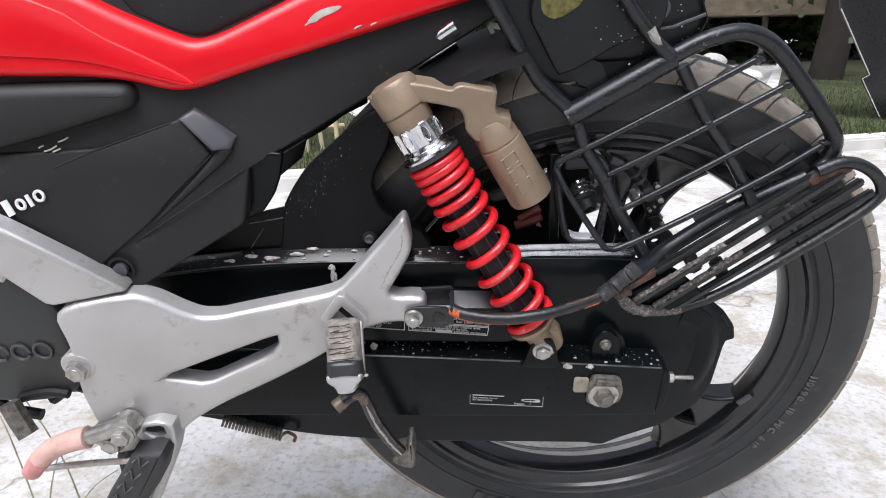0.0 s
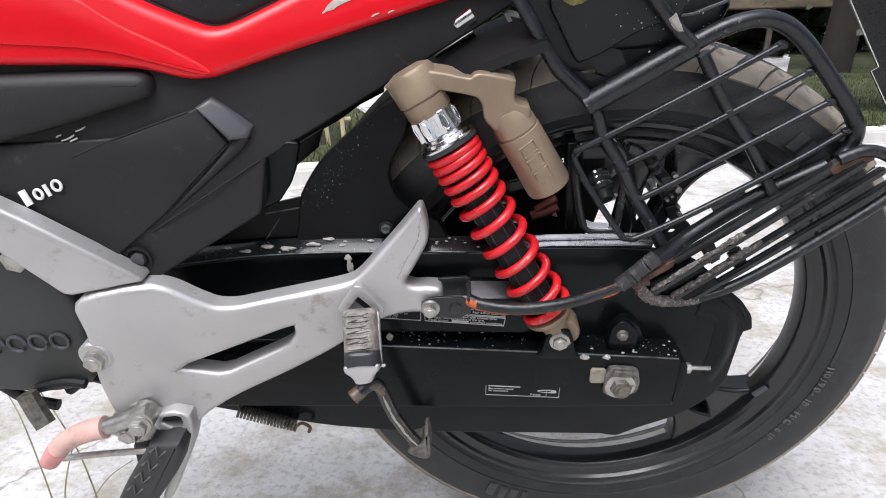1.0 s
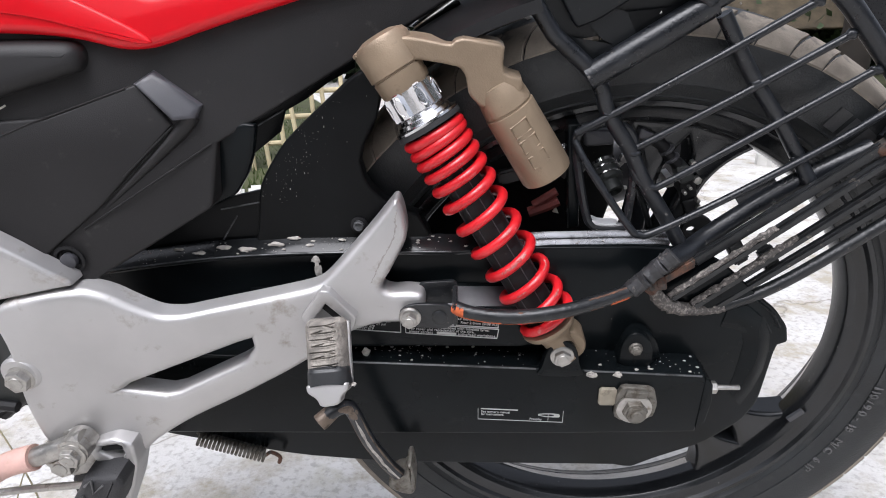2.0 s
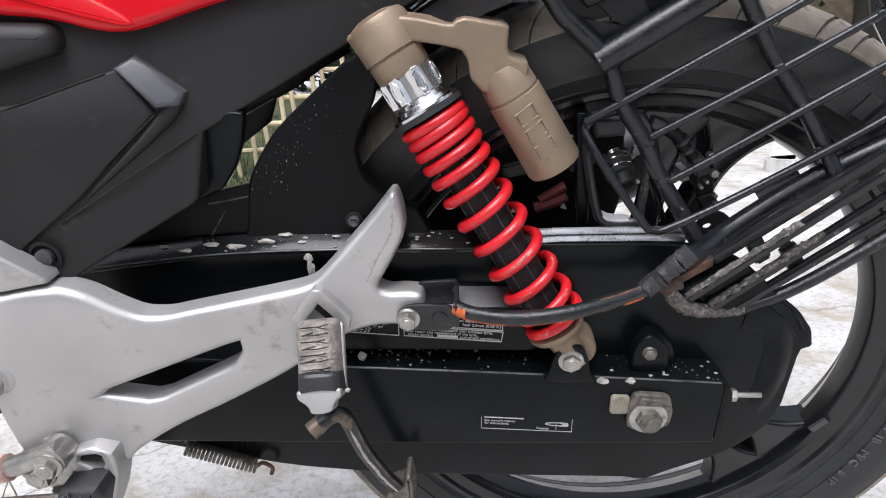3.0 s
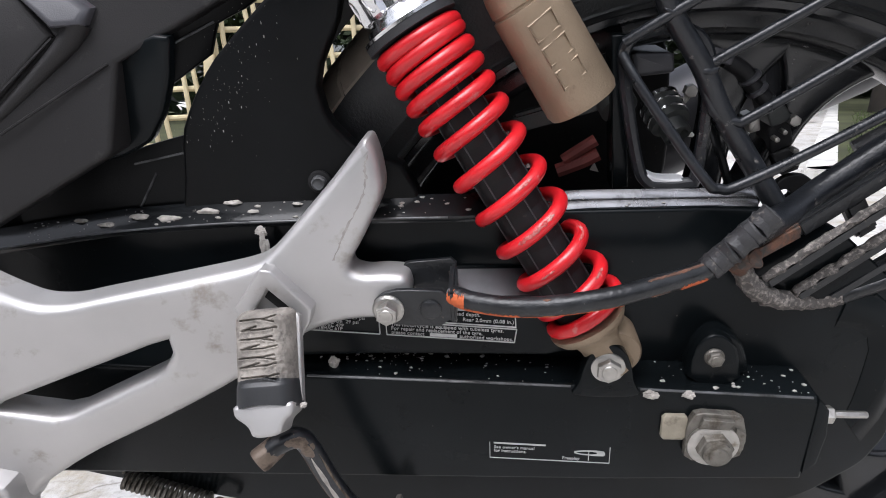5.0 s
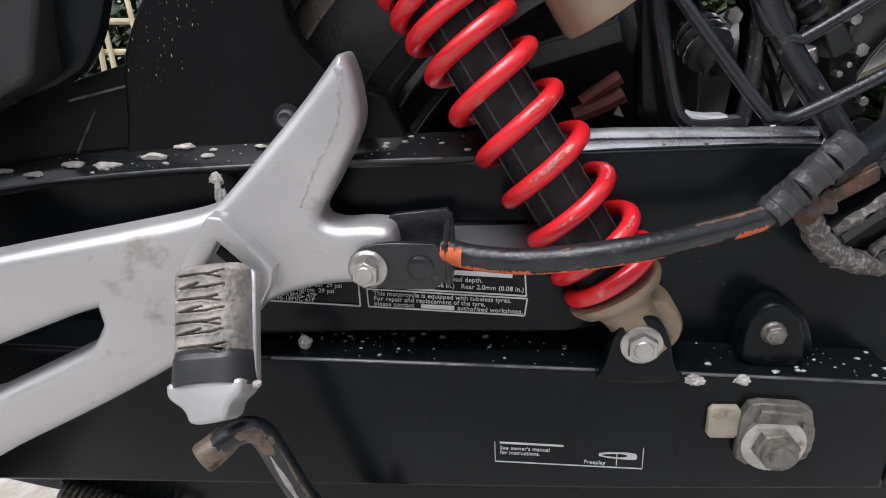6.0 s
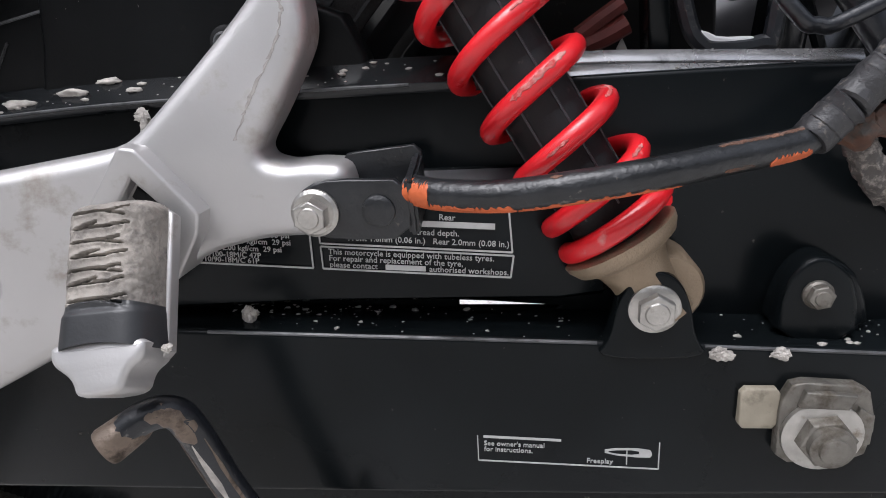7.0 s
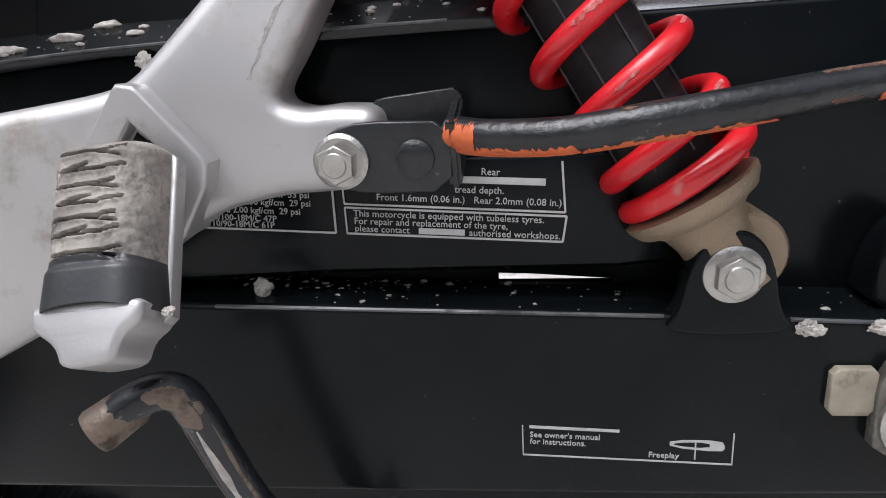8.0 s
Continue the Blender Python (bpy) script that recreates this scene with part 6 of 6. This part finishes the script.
    # rusty strap from the joint, painted further on
    for a, b, material, words in (((0.0035, -0.109, 0.1130), (0.036, -0.103, 0.1315), M_RUST, "bare rusted strap"), ((0.036, -0.103, 0.1315), (0.158, -0.098, 0.2240), M_WORN, "worn black strap")):
        bm = bmesh.new()
        bar(bm, on_tray(*a), on_tray(*b), 0.006, 0.0100, 0.0015)
        part("tray_strap", bm, material, t, words)
    bm = bmesh.new()
    for k, (x, z, r) in enumerate(((0.0035, 0.1125, 0.0068), (0.0100, 0.1140, 0.0058), (0.0010, 0.1190, 0.0056))):
        grown = bmesh.ops.create_icosphere(bm, subdivisions=3, radius=r)["verts"]
        for v in grown:
            v.co = v.co * (1 + 0.4 * noise.noise(v.co * 240 + Vector((k * 3.1, 0, 0)))) + Vector((x, -0.1085, z))
    part("rusty_weld", bm, M_RUST, t, "rusty weld")
    bm = bmesh.new()
    tube(bm, [on_tray(*q) for q in ((0.008, -0.108, 0.128), (0.030, -0.096, 0.136), (0.058, -0.088, 0.155), (0.107, -0.084, 0.189), (0.158, -0.086, 0.219))], 0.0080, 12, 4)
    part("hinge_tube", bm, M_TUBE, t)
    for x, z in ((0.066, 0.146), (0.092, 0.140)):
        bm = bmesh.new()
        bar(bm, on_tray(x, -0.094, z), on_tray(x + 0.013, -0.092, z - 0.020), 0.008, 0.013, 0.002)
        part("hinge_lug", bm, M_WORN, t)
    bm = bmesh.new()
    tube(bm, [on_tray(*q) for q in ((0.078, -0.066, 0.166), (0.092, -0.068, 0.176), (0.104, -0.070, 0.184))], 0.0062, 10, 2)
    part("end_grip", bm, M_PEGDARK, t, "black rubber end")
    bm = bmesh.new()
    prism(bm, rounded([(0.150, 0.222), (0.162, 0.232), (0.188, 0.236), (0.186, 0.228), (0.166, 0.222), (0.158, 0.215)], 1), -0.102, -0.094, 0.002, at=on_tray)
    part("latch_plate", bm, M_RUST, t, "rusty dusty latch plate")
    return t


foot_tray()


def rear_plate():
    bm = bmesh.new()
    prism(bm, rounded([(-0.120, 0.430), (-0.120, 0.361), (-0.079, 0.296), (-0.043, 0.273), (0.033, 0.316), (0.055, 0.335), (0.059, 0.346), (0.053, 0.359), (0.06, 0.43)], 1, 0.06), -0.056, -0.050, 0.002,
          hole=[(-0.051, 0.304), (-0.037, 0.312), (-0.027, 0.309), (-0.018, 0.292), (-0.033, 0.290), (-0.041, 0.294)])
    p = part("rear_mudguard_panel", bm, M_PLATE, bike, "black plastic panel under the tail")
    bm = bmesh.new()
    prism(bm, rounded([(-0.076, 0.430), (-0.090, 0.348), (-0.062, 0.300), (-0.046, 0.306), (-0.012, 0.327), (0.022, 0.339), (0.024, 0.43)], 1, 0.08), -0.060, -0.055, 0.0025)
    part("panel_fold", bm, M_PLATE, p)
    # Patch added in place of an opening with green foliage behind it.
    bm = bmesh.new()
    prism(bm, rounded([(-0.081, 0.356), (-0.077, 0.349), (-0.067, 0.346), (-0.050, 0.356), (-0.046, 0.363), (-0.047, 0.372), (-0.081, 0.372)], 1), -0.0608, -0.058, 0.0005)
    part("foliage_view", bm, M_GREENVIEW, p, "yellow-green patch added for foliage seen through an opening")
    bm = bmesh.new()
    turn = [(0.015 + (0.002 + 0.0011 * q) * math.cos(q), -0.0575, 0.353 + (0.002 + 0.0011 * q) * math.sin(q)) for q in [i * 0.4 for i in range(24)]]
    tube(bm, turn + [(0.020, -0.0575, 0.3385), (0.040, -0.0575, 0.344), (0.055, -0.0575, 0.350)], 0.0015, 6, 2)
    part("embossed_swirl", bm, M_TRIM, p)
    bm = bmesh.new()
    tube(bm, [(-0.045, -0.066, 0.41), (-0.012, -0.066, 0.361), (0.003, -0.066, 0.343), (0.013, -0.066, 0.332), (0.030, -0.067, 0.317)], 0.0062, 10, 4)
    part("stay", bm, M_TUBE, p)
    bm = bmesh.new()
    tube(bm, [(0.008, -0.0690, 0.3400), (0.013, -0.0695, 0.3330), (0.019, -0.0690, 0.3270)], 0.0046, 8, 3, r2=0.003)
    part("bare_patch", bm, M_SCAR, p, "bare scraped metal")
    return p


rear_plate()


def silencer():
    bm = bmesh.new()
    A, B = Vector((-0.12, 0.12, 0.066)), Vector((0.19, 0.12, 0.2145))
    lathe(bm, [(0, 0.02), (0.02, 0.038), (0.10, 0.040), (0.30, 0.043), (0.335, 0.039), (0.345, 0.03)], A, B - A, 32)
    s = part("silencer", bm, M_EXH, bike, "dull dark silencer on the far side")
    return s


silencer()


def brake_parts():
    AX = Vector((0.30, -0.75, -0.59)).normalized()
    C = Vector((-0.026, -0.020, 0.183))
    bm = bmesh.new()
    lathe(bm, [(0.0, 0.004), (0.001, 0.0115), (0.012, 0.0125), (0.020, 0.0120), (0.021, 0.0085), (0.030, 0.0085), (0.0305, 0.0065), (0.026, 0.006)], C, AX, 22)
    b = part("brake_linkage", bm, M_COVER, bike, "black brake linkage inside the wheel")
    bm = bmesh.new()
    lathe(bm, [(0.0, 0.004), (0.001, 0.0115), (0.022, 0.0115), (0.024, 0.008)], (-0.058, -0.018, 0.194), AX, 22)
    part("damper", bm, M_COVER, b)
    bm = bmesh.new()
    lathe(bm, [(0.000, 0.0118), (0.0005, 0.0130), (0.0060, 0.0130), (0.0065, 0.0118)], (-0.058, -0.018, 0.194), AX, 22)
    part("band", bm, M_CHROME, b, "bright metal band")
    bm = bmesh.new()
    bar(bm, (-0.115, -0.025, 0.172), (-0.060, -0.025, 0.186), 0.010, 0.012, 0.002)
    part("crossbar", bm, M_COVER, b)
    for k, w in enumerate((0.0035, 0.0018, 0.0018)):
        bm = bmesh.new()
        s0 = 0.001 + 0.0065 * k
        lathe(bm, [(s0, 0.0120), (s0 + 0.0004, 0.0131), (s0 + w, 0.0131), (s0 + w + 0.0004, 0.0120)], C, AX, 22)
        part("band", bm, M_CHROME, b, "bright metal band")
    bm = bmesh.new()
    tube(bm, [(-0.020, -0.022, 0.1805), (-0.014, -0.022, 0.1795), (-0.009, -0.022, 0.1835), (-0.0075, -0.022, 0.188)], 0.0020, 8, 4)
    hexagon(bm, (-0.0070, 0.1885), 0.0042, -0.026, -0.020, 0.2, 0.0006)
    part("bracket_wire", bm, M_STEEL, b, "bright bent bracket with a nut")
    # Black box; the reflection on its top is put in as blue-grey.
    bm = bmesh.new()
    prism(bm, rounded([(-0.043, 0.2125), (-0.018, 0.2115), (-0.016, 0.199), (-0.041, 0.197)], 1, 0.1), -0.020, 0.020, 0.003)
    part("junction_box", bm, M_TRIM, b, "black plastic box, coloured blue-grey for the reflection on its top")
    bm = bmesh.new()
    bar(bm, (-0.012, -0.02, 0.161), (-0.001, -0.02, 0.160), 0.004, 0.0026, 0.0006)
    part("pale_tab", bm, M_KERB, b, "small pale tab")
    bm = bmesh.new()
    prism(bm, [(-0.0665, 0.141), (-0.064, 0.146), (-0.061, 0.1395)], -0.03, -0.028, 0.0003)
    part("pale_tab", bm, M_KERB, b, "small pale tab")
    # upright frame strip in front of the wheel
    bm = bmesh.new()
    prism(bm, [(-0.0615, 0.226), (-0.0522, 0.226), (-0.0460, 0.136), (-0.0555, 0.134)], -0.050, -0.030, 0.0015)
    part("frame_strip", bm, M_GLOSS, b)
    bm = bmesh.new()
    tube(bm, [(-0.004, -0.050, 0.178), (0.004, -0.050, 0.162), (0.014, -0.050, 0.137)], 0.0026, 8, 3)
    part("rear_strip", bm, M_GLOSS, b)
    # connector, hose and clamps
    bm = bmesh.new()
    prism(bm, rounded([(0.003, 0.2155), (0.0165, 0.2095), (0.0145, 0.2030), (0.0015, 0.2065)], 1, 0.12), -0.026, -0.012, 0.0012)
    part("connector", bm, M_TRIM, b, "black plug with a worn pale edge")
    bm = bmesh.new()
    tube(bm, [(0.000, -0.020, 0.199), (-0.004, -0.020, 0.210), (-0.002, -0.020, 0.222), (0.006, -0.020, 0.232)], 0.0013, 6, 5)
    tube(bm, [(0.013, -0.020, 0.206), (0.024, -0.020, 0.199), (0.031, -0.020, 0.190), (0.040, -0.020, 0.181)], 0.0052, 10, 5)
    part("hose", bm, M_BLACK, b)
    for c in ((0.029, 0.1945), (0.034, 0.187)):
        bm = bmesh.new()
        lathe(bm, [(-0.0018, 0.0056), (-0.001, 0.0068), (0.001, 0.0068), (0.0018, 0.0056)], (c[0], -0.020, c[1]), (0.62, 0, -0.78), 14)
        part("hose_clamp", bm, M_TRIM, b)
    for pts, y, m in (([(0.037, 0.180), (0.047, 0.183), (0.056, 0.170), (0.044, 0.164)], -0.026, M_COVER), ([(0.043, 0.165), (0.056, 0.170), (0.061, 0.153), (0.048, 0.146)], -0.022, M_BLACK),
                      ([(0.047, 0.147), (0.061, 0.152), (0.067, 0.137), (0.056, 0.132)], -0.024, M_BLACK), ([(0.030, 0.170), (0.036, 0.172), (0.038, 0.163), (0.031, 0.161)], -0.026, M_STEEL)):
        bm = bmesh.new()
        prism(bm, rounded(pts, 1, 0.1), y, y + 0.022, 0.0016)
        part("caliper", bm, m, b, "grey and black clamp block")
    for x, z, w in ((0.0565, 0.1690, 0.0035), (0.0475, 0.1575, 0.0018), (0.0515, 0.1620, 0.0016), (0.0600, 0.1500, 0.0020), (0.0620, 0.1430, 0.0026), (0.0510, 0.1840, 0.0030)):
        bm = bmesh.new()
        hexagon(bm, (x, z), w, -0.029, -0.022, 0.4, 0.0004)
        part("small_nut", bm, M_STEEL, b)
    bm = bmesh.new()
    prism(bm, [(0.066 + 0.015 * math.cos(2 * math.pi * i / 24), 0.118 + 0.015 * math.sin(2 * math.pi * i / 24)) for i in range(24)], -0.024, -0.018, 0.001,
          hole=[(0.060 + 0.0042 * math.cos(2 * math.pi * i / 12), 0.120 + 0.0032 * math.sin(2 * math.pi * i / 12)) for i in range(12)])
    part("brake_arm_disc", bm, M_BLACK, b)
    bm = bmesh.new()
    tube(bm, [(-0.084, -0.03, 0.148), (-0.072, -0.03, 0.156), (-0.064, -0.03, 0.161)], 0.0040, 8, 3)
    tube(bm, [(-0.088, -0.03, 0.141), (-0.072, -0.03, 0.147), (-0.062, -0.03, 0.152)], 0.0048, 8, 3)
    part("cable_stub", bm, M_MAROON, b, "faded red cable ends")
    return b


brake_parts()


def engine_cover():
    bm = bmesh.new()
    prism(bm, rounded([(-0.72, 0.20), (-0.570, 0.165), (-0.545, 0.148), (-0.522, 0.125), (-0.510, 0.095), (-0.516, 0.045), (-0.522, 0.004), (-0.560, -0.008), (-0.600, -0.010), (-0.72, 0.0)], 2), -0.137, -0.05, 0.008)
    e = part("engine_cover", bm, M_COVER, bike, "dark engine sprocket cover with raised lettering")
    for k in range(4):
        bm = bmesh.new()
        c = (-0.605 + k * 0.0215, 0.054 + k * 0.002)
        tube(bm, [(c[0] + 0.0085 * math.cos(a), -0.1385, c[1] + 0.0085 * math.sin(a)) for a in [2 * math.pi * i / 14 for i in range(12 + k)]], 0.0017, 6, 0)
        part("raised_mark", bm, M_TRIM, e)
    bm = bmesh.new()
    lathe(bm, [(0, 0.012), (-0.006, 0.012), (-0.008, 0.009)], (-0.552, -0.136, 0.150), (0, 1, 0), 6)
    part("cover_bolt", bm, M_STEEL, e)
    return e


engine_cover()


# Dried mud on the machine ----------------------------------------------------
def clod(bm, c, size, flat=(1, 1, 1), seed=0.0):
    made = bmesh.ops.create_icosphere(bm, subdivisions=4, radius=size)["verts"]
    for v in made:
        u = v.co / size
        k = 1 + 0.5 * noise.noise(u * 1.1 + Vector((seed, seed * 2, 0))) + 0.35 * noise.noise(u * 2.7 + Vector((0, seed, seed))) + 0.25 * noise.noise(u * 7 + Vector((seed, 0, 0)))
        v.co = Vector((v.co.x * flat[0], v.co.y * flat[1], v.co.z * flat[2])) * k + Vector(c)


for c, r, flat in (((-0.037, -0.1160, 0.0285), 0.0040, (1.2, 0.7, 0.8)), ((-0.015, -0.1155, 0.0285), 0.0034, (1.3, 0.7, 0.8)), ((-0.2300, -0.104, 0.0420), 0.0046, (0.9, 0.7, 1.1)),
                   ((-0.2650, -0.096, 0.1195), 0.0040, (0.8, 0.3, 2.0)), ((-0.2665, -0.094, 0.1275), 0.0034, (1.2, 0.3, 1.1)), ((-0.2285, -0.1690, 0.0600), 0.0016, (1.3, 1, 1))):
    bm = bmesh.new()
    clod(bm, (0, 0, 0), r * 0.8, flat, r * 900)
    ob = tagged(part("mud_clod", bm, M_MUD), "pale dried clod of mud stuck to the motorcycle", "mud clod", "mud clods")
    ob.matrix_world = bike.matrix_world @ pose(*c)

rnd = random.Random(22)
balls = []
for fine in (1, 3):
    ball = bmesh.new()
    bmesh.ops.create_icosphere(ball, subdivisions=fine, radius=1.0)
    balls.append(([v.co.copy() for v in ball.verts], [[v.index for v in f.verts] for f in ball.faces]))
    ball.free()
fleck_v, fleck_f = [], []


def fleck(c, size, flat, seed):
    n = len(fleck_v)
    ball_v, ball_f = balls[1 if size > 0.002 else 0]
    for v in ball_v:
        k = 1 + 0.7 * noise.noise(v * 0.9 + Vector((seed, seed * 2, 0))) + 0.35 * noise.noise(v * 2.6 + Vector((seed, 0, seed)))
        fleck_v.append(Vector(c) + Vector((v.x * flat[0], v.y * flat[1], v.z * flat[2])) * size * k)
    fleck_f.extend([[n + i for i in f] for f in ball_f])


for k in range(95):
    # on the top of the swingarm
    x = rnd.choice((rnd.uniform(-0.215, -0.088), rnd.uniform(-0.042, 0.058)))
    z = 0.0415 + (x + 0.27) * (0.027 - 0.0415) / 0.328
    fleck((x, rnd.uniform(-0.113, -0.086), z + 0.0005), 0.0003 + 0.0012 * rnd.random() ** 4, (1.3, 1.1, 0.5), k)
for k in range(46):
    u = rnd.random()
    fleck((-0.252 + 0.075 * u + rnd.gauss(0, 0.004), -0.088 - rnd.random() * 0.012, 0.0412 - 0.0033 * u + 0.0004), 0.0002 + 0.0006 * rnd.random() ** 3, (2.0, 1.6, 0.3), k)
for k in range(110):
    # on the rail of the chain case
    x = -0.42 + 0.42 * rnd.random() ** 1.3
    f, a = rnd.random(), min(1.0, max(0.0, (x + 0.15) / 0.17))
    fleck((x + 0.0076 * a, -0.0912 + 0.0110 * f + 0.026 * a, rail_height(x) + 0.0008 + 0.0086 * f - 0.0045 * a), 0.0003 + 0.0013 * rnd.random() ** 4, (1.4, 0.8, 0.6), k)
for x, dz, r in ((-0.365, 0.003, 0.0036), (-0.345, 0.006, 0.0042), (-0.325, 0.003, 0.0052), (-0.300, 0.006, 0.0046), (-0.285, 0.010, 0.0038), (-0.272, 0.004, 0.0026), (-0.245, 0.008, 0.0026), (-0.385, 0.008, 0.0030)):
    fleck((x, -0.0913 + 0.9 * dz, rail_height(x) + 0.0012 + dz * 0.72), r * 0.8, (1.6, 0.55, 0.5), x * 70)
for k in range(60):
    # along the upper edge of the footrest casting and on the guard
    x = rnd.uniform(-0.37, -0.26)
    fleck(on_bracket(x, -0.112, 0.1046 + (x + 0.36) * 0.11), 0.0004 + 0.0009 * rnd.random() ** 2, (1.4, 1, 0.7), k)
for k in range(40):
    fleck((rnd.uniform(-0.04, 0.06), -0.0605, rnd.uniform(0.31, 0.36)), 0.0003 + 0.0009 * rnd.random() ** 2, (1, 0.5, 1), k)
for k in range(170):
    # streaks down the mudguard flap
    u, x = rnd.random() ** 0.8, rnd.gauss(0, 0.010)
    fleck((-0.245 - 0.050 * u + x + 0.006 * math.sin(k * 2.4), -0.0823, 0.262 - 0.085 * u + rnd.uniform(-0.012, 0.012)), 0.00006 + 0.00024 * rnd.random() ** 4, (0.8, 0.3, 3.0), k)
me = bpy.data.meshes.new("mud_flecks")
me.from_pydata(fleck_v, [], fleck_f)
me.polygons.foreach_set("use_smooth", [True] * len(me.polygons))
me.materials.append(M_MUD)
flecks = tagged(new("mud_flecks", me), "pale dried mud specks on the motorcycle", "mud", kind="stuff")
flecks.matrix_world = bike.matrix_world


# Dry stalks lying in front of the machine
for k, (x, y, h, lean) in enumerate(((-0.690, -0.02, 0.20, -0.02), (-0.672, -0.03, 0.16, 0.02), (-0.660, 0.02, 0.24, -0.05), (-0.648, -0.03, 0.10, 0.03))):
    bm = bmesh.new()
    tube(bm, [(0, 0, -0.003), (lean * 0.3, 0, h * 0.4), (lean * 1.2, 0.01, h * 0.8), (lean * 2.2, 0.02, h)], 0.0012, 6, 5, r2=0.0006)
    st = tagged(part("dry_stalk", bm, M_STALK), "thin dry grass stalk standing on the concrete", "stalk", "dry stalks")
    st.location = (x, y, 0)
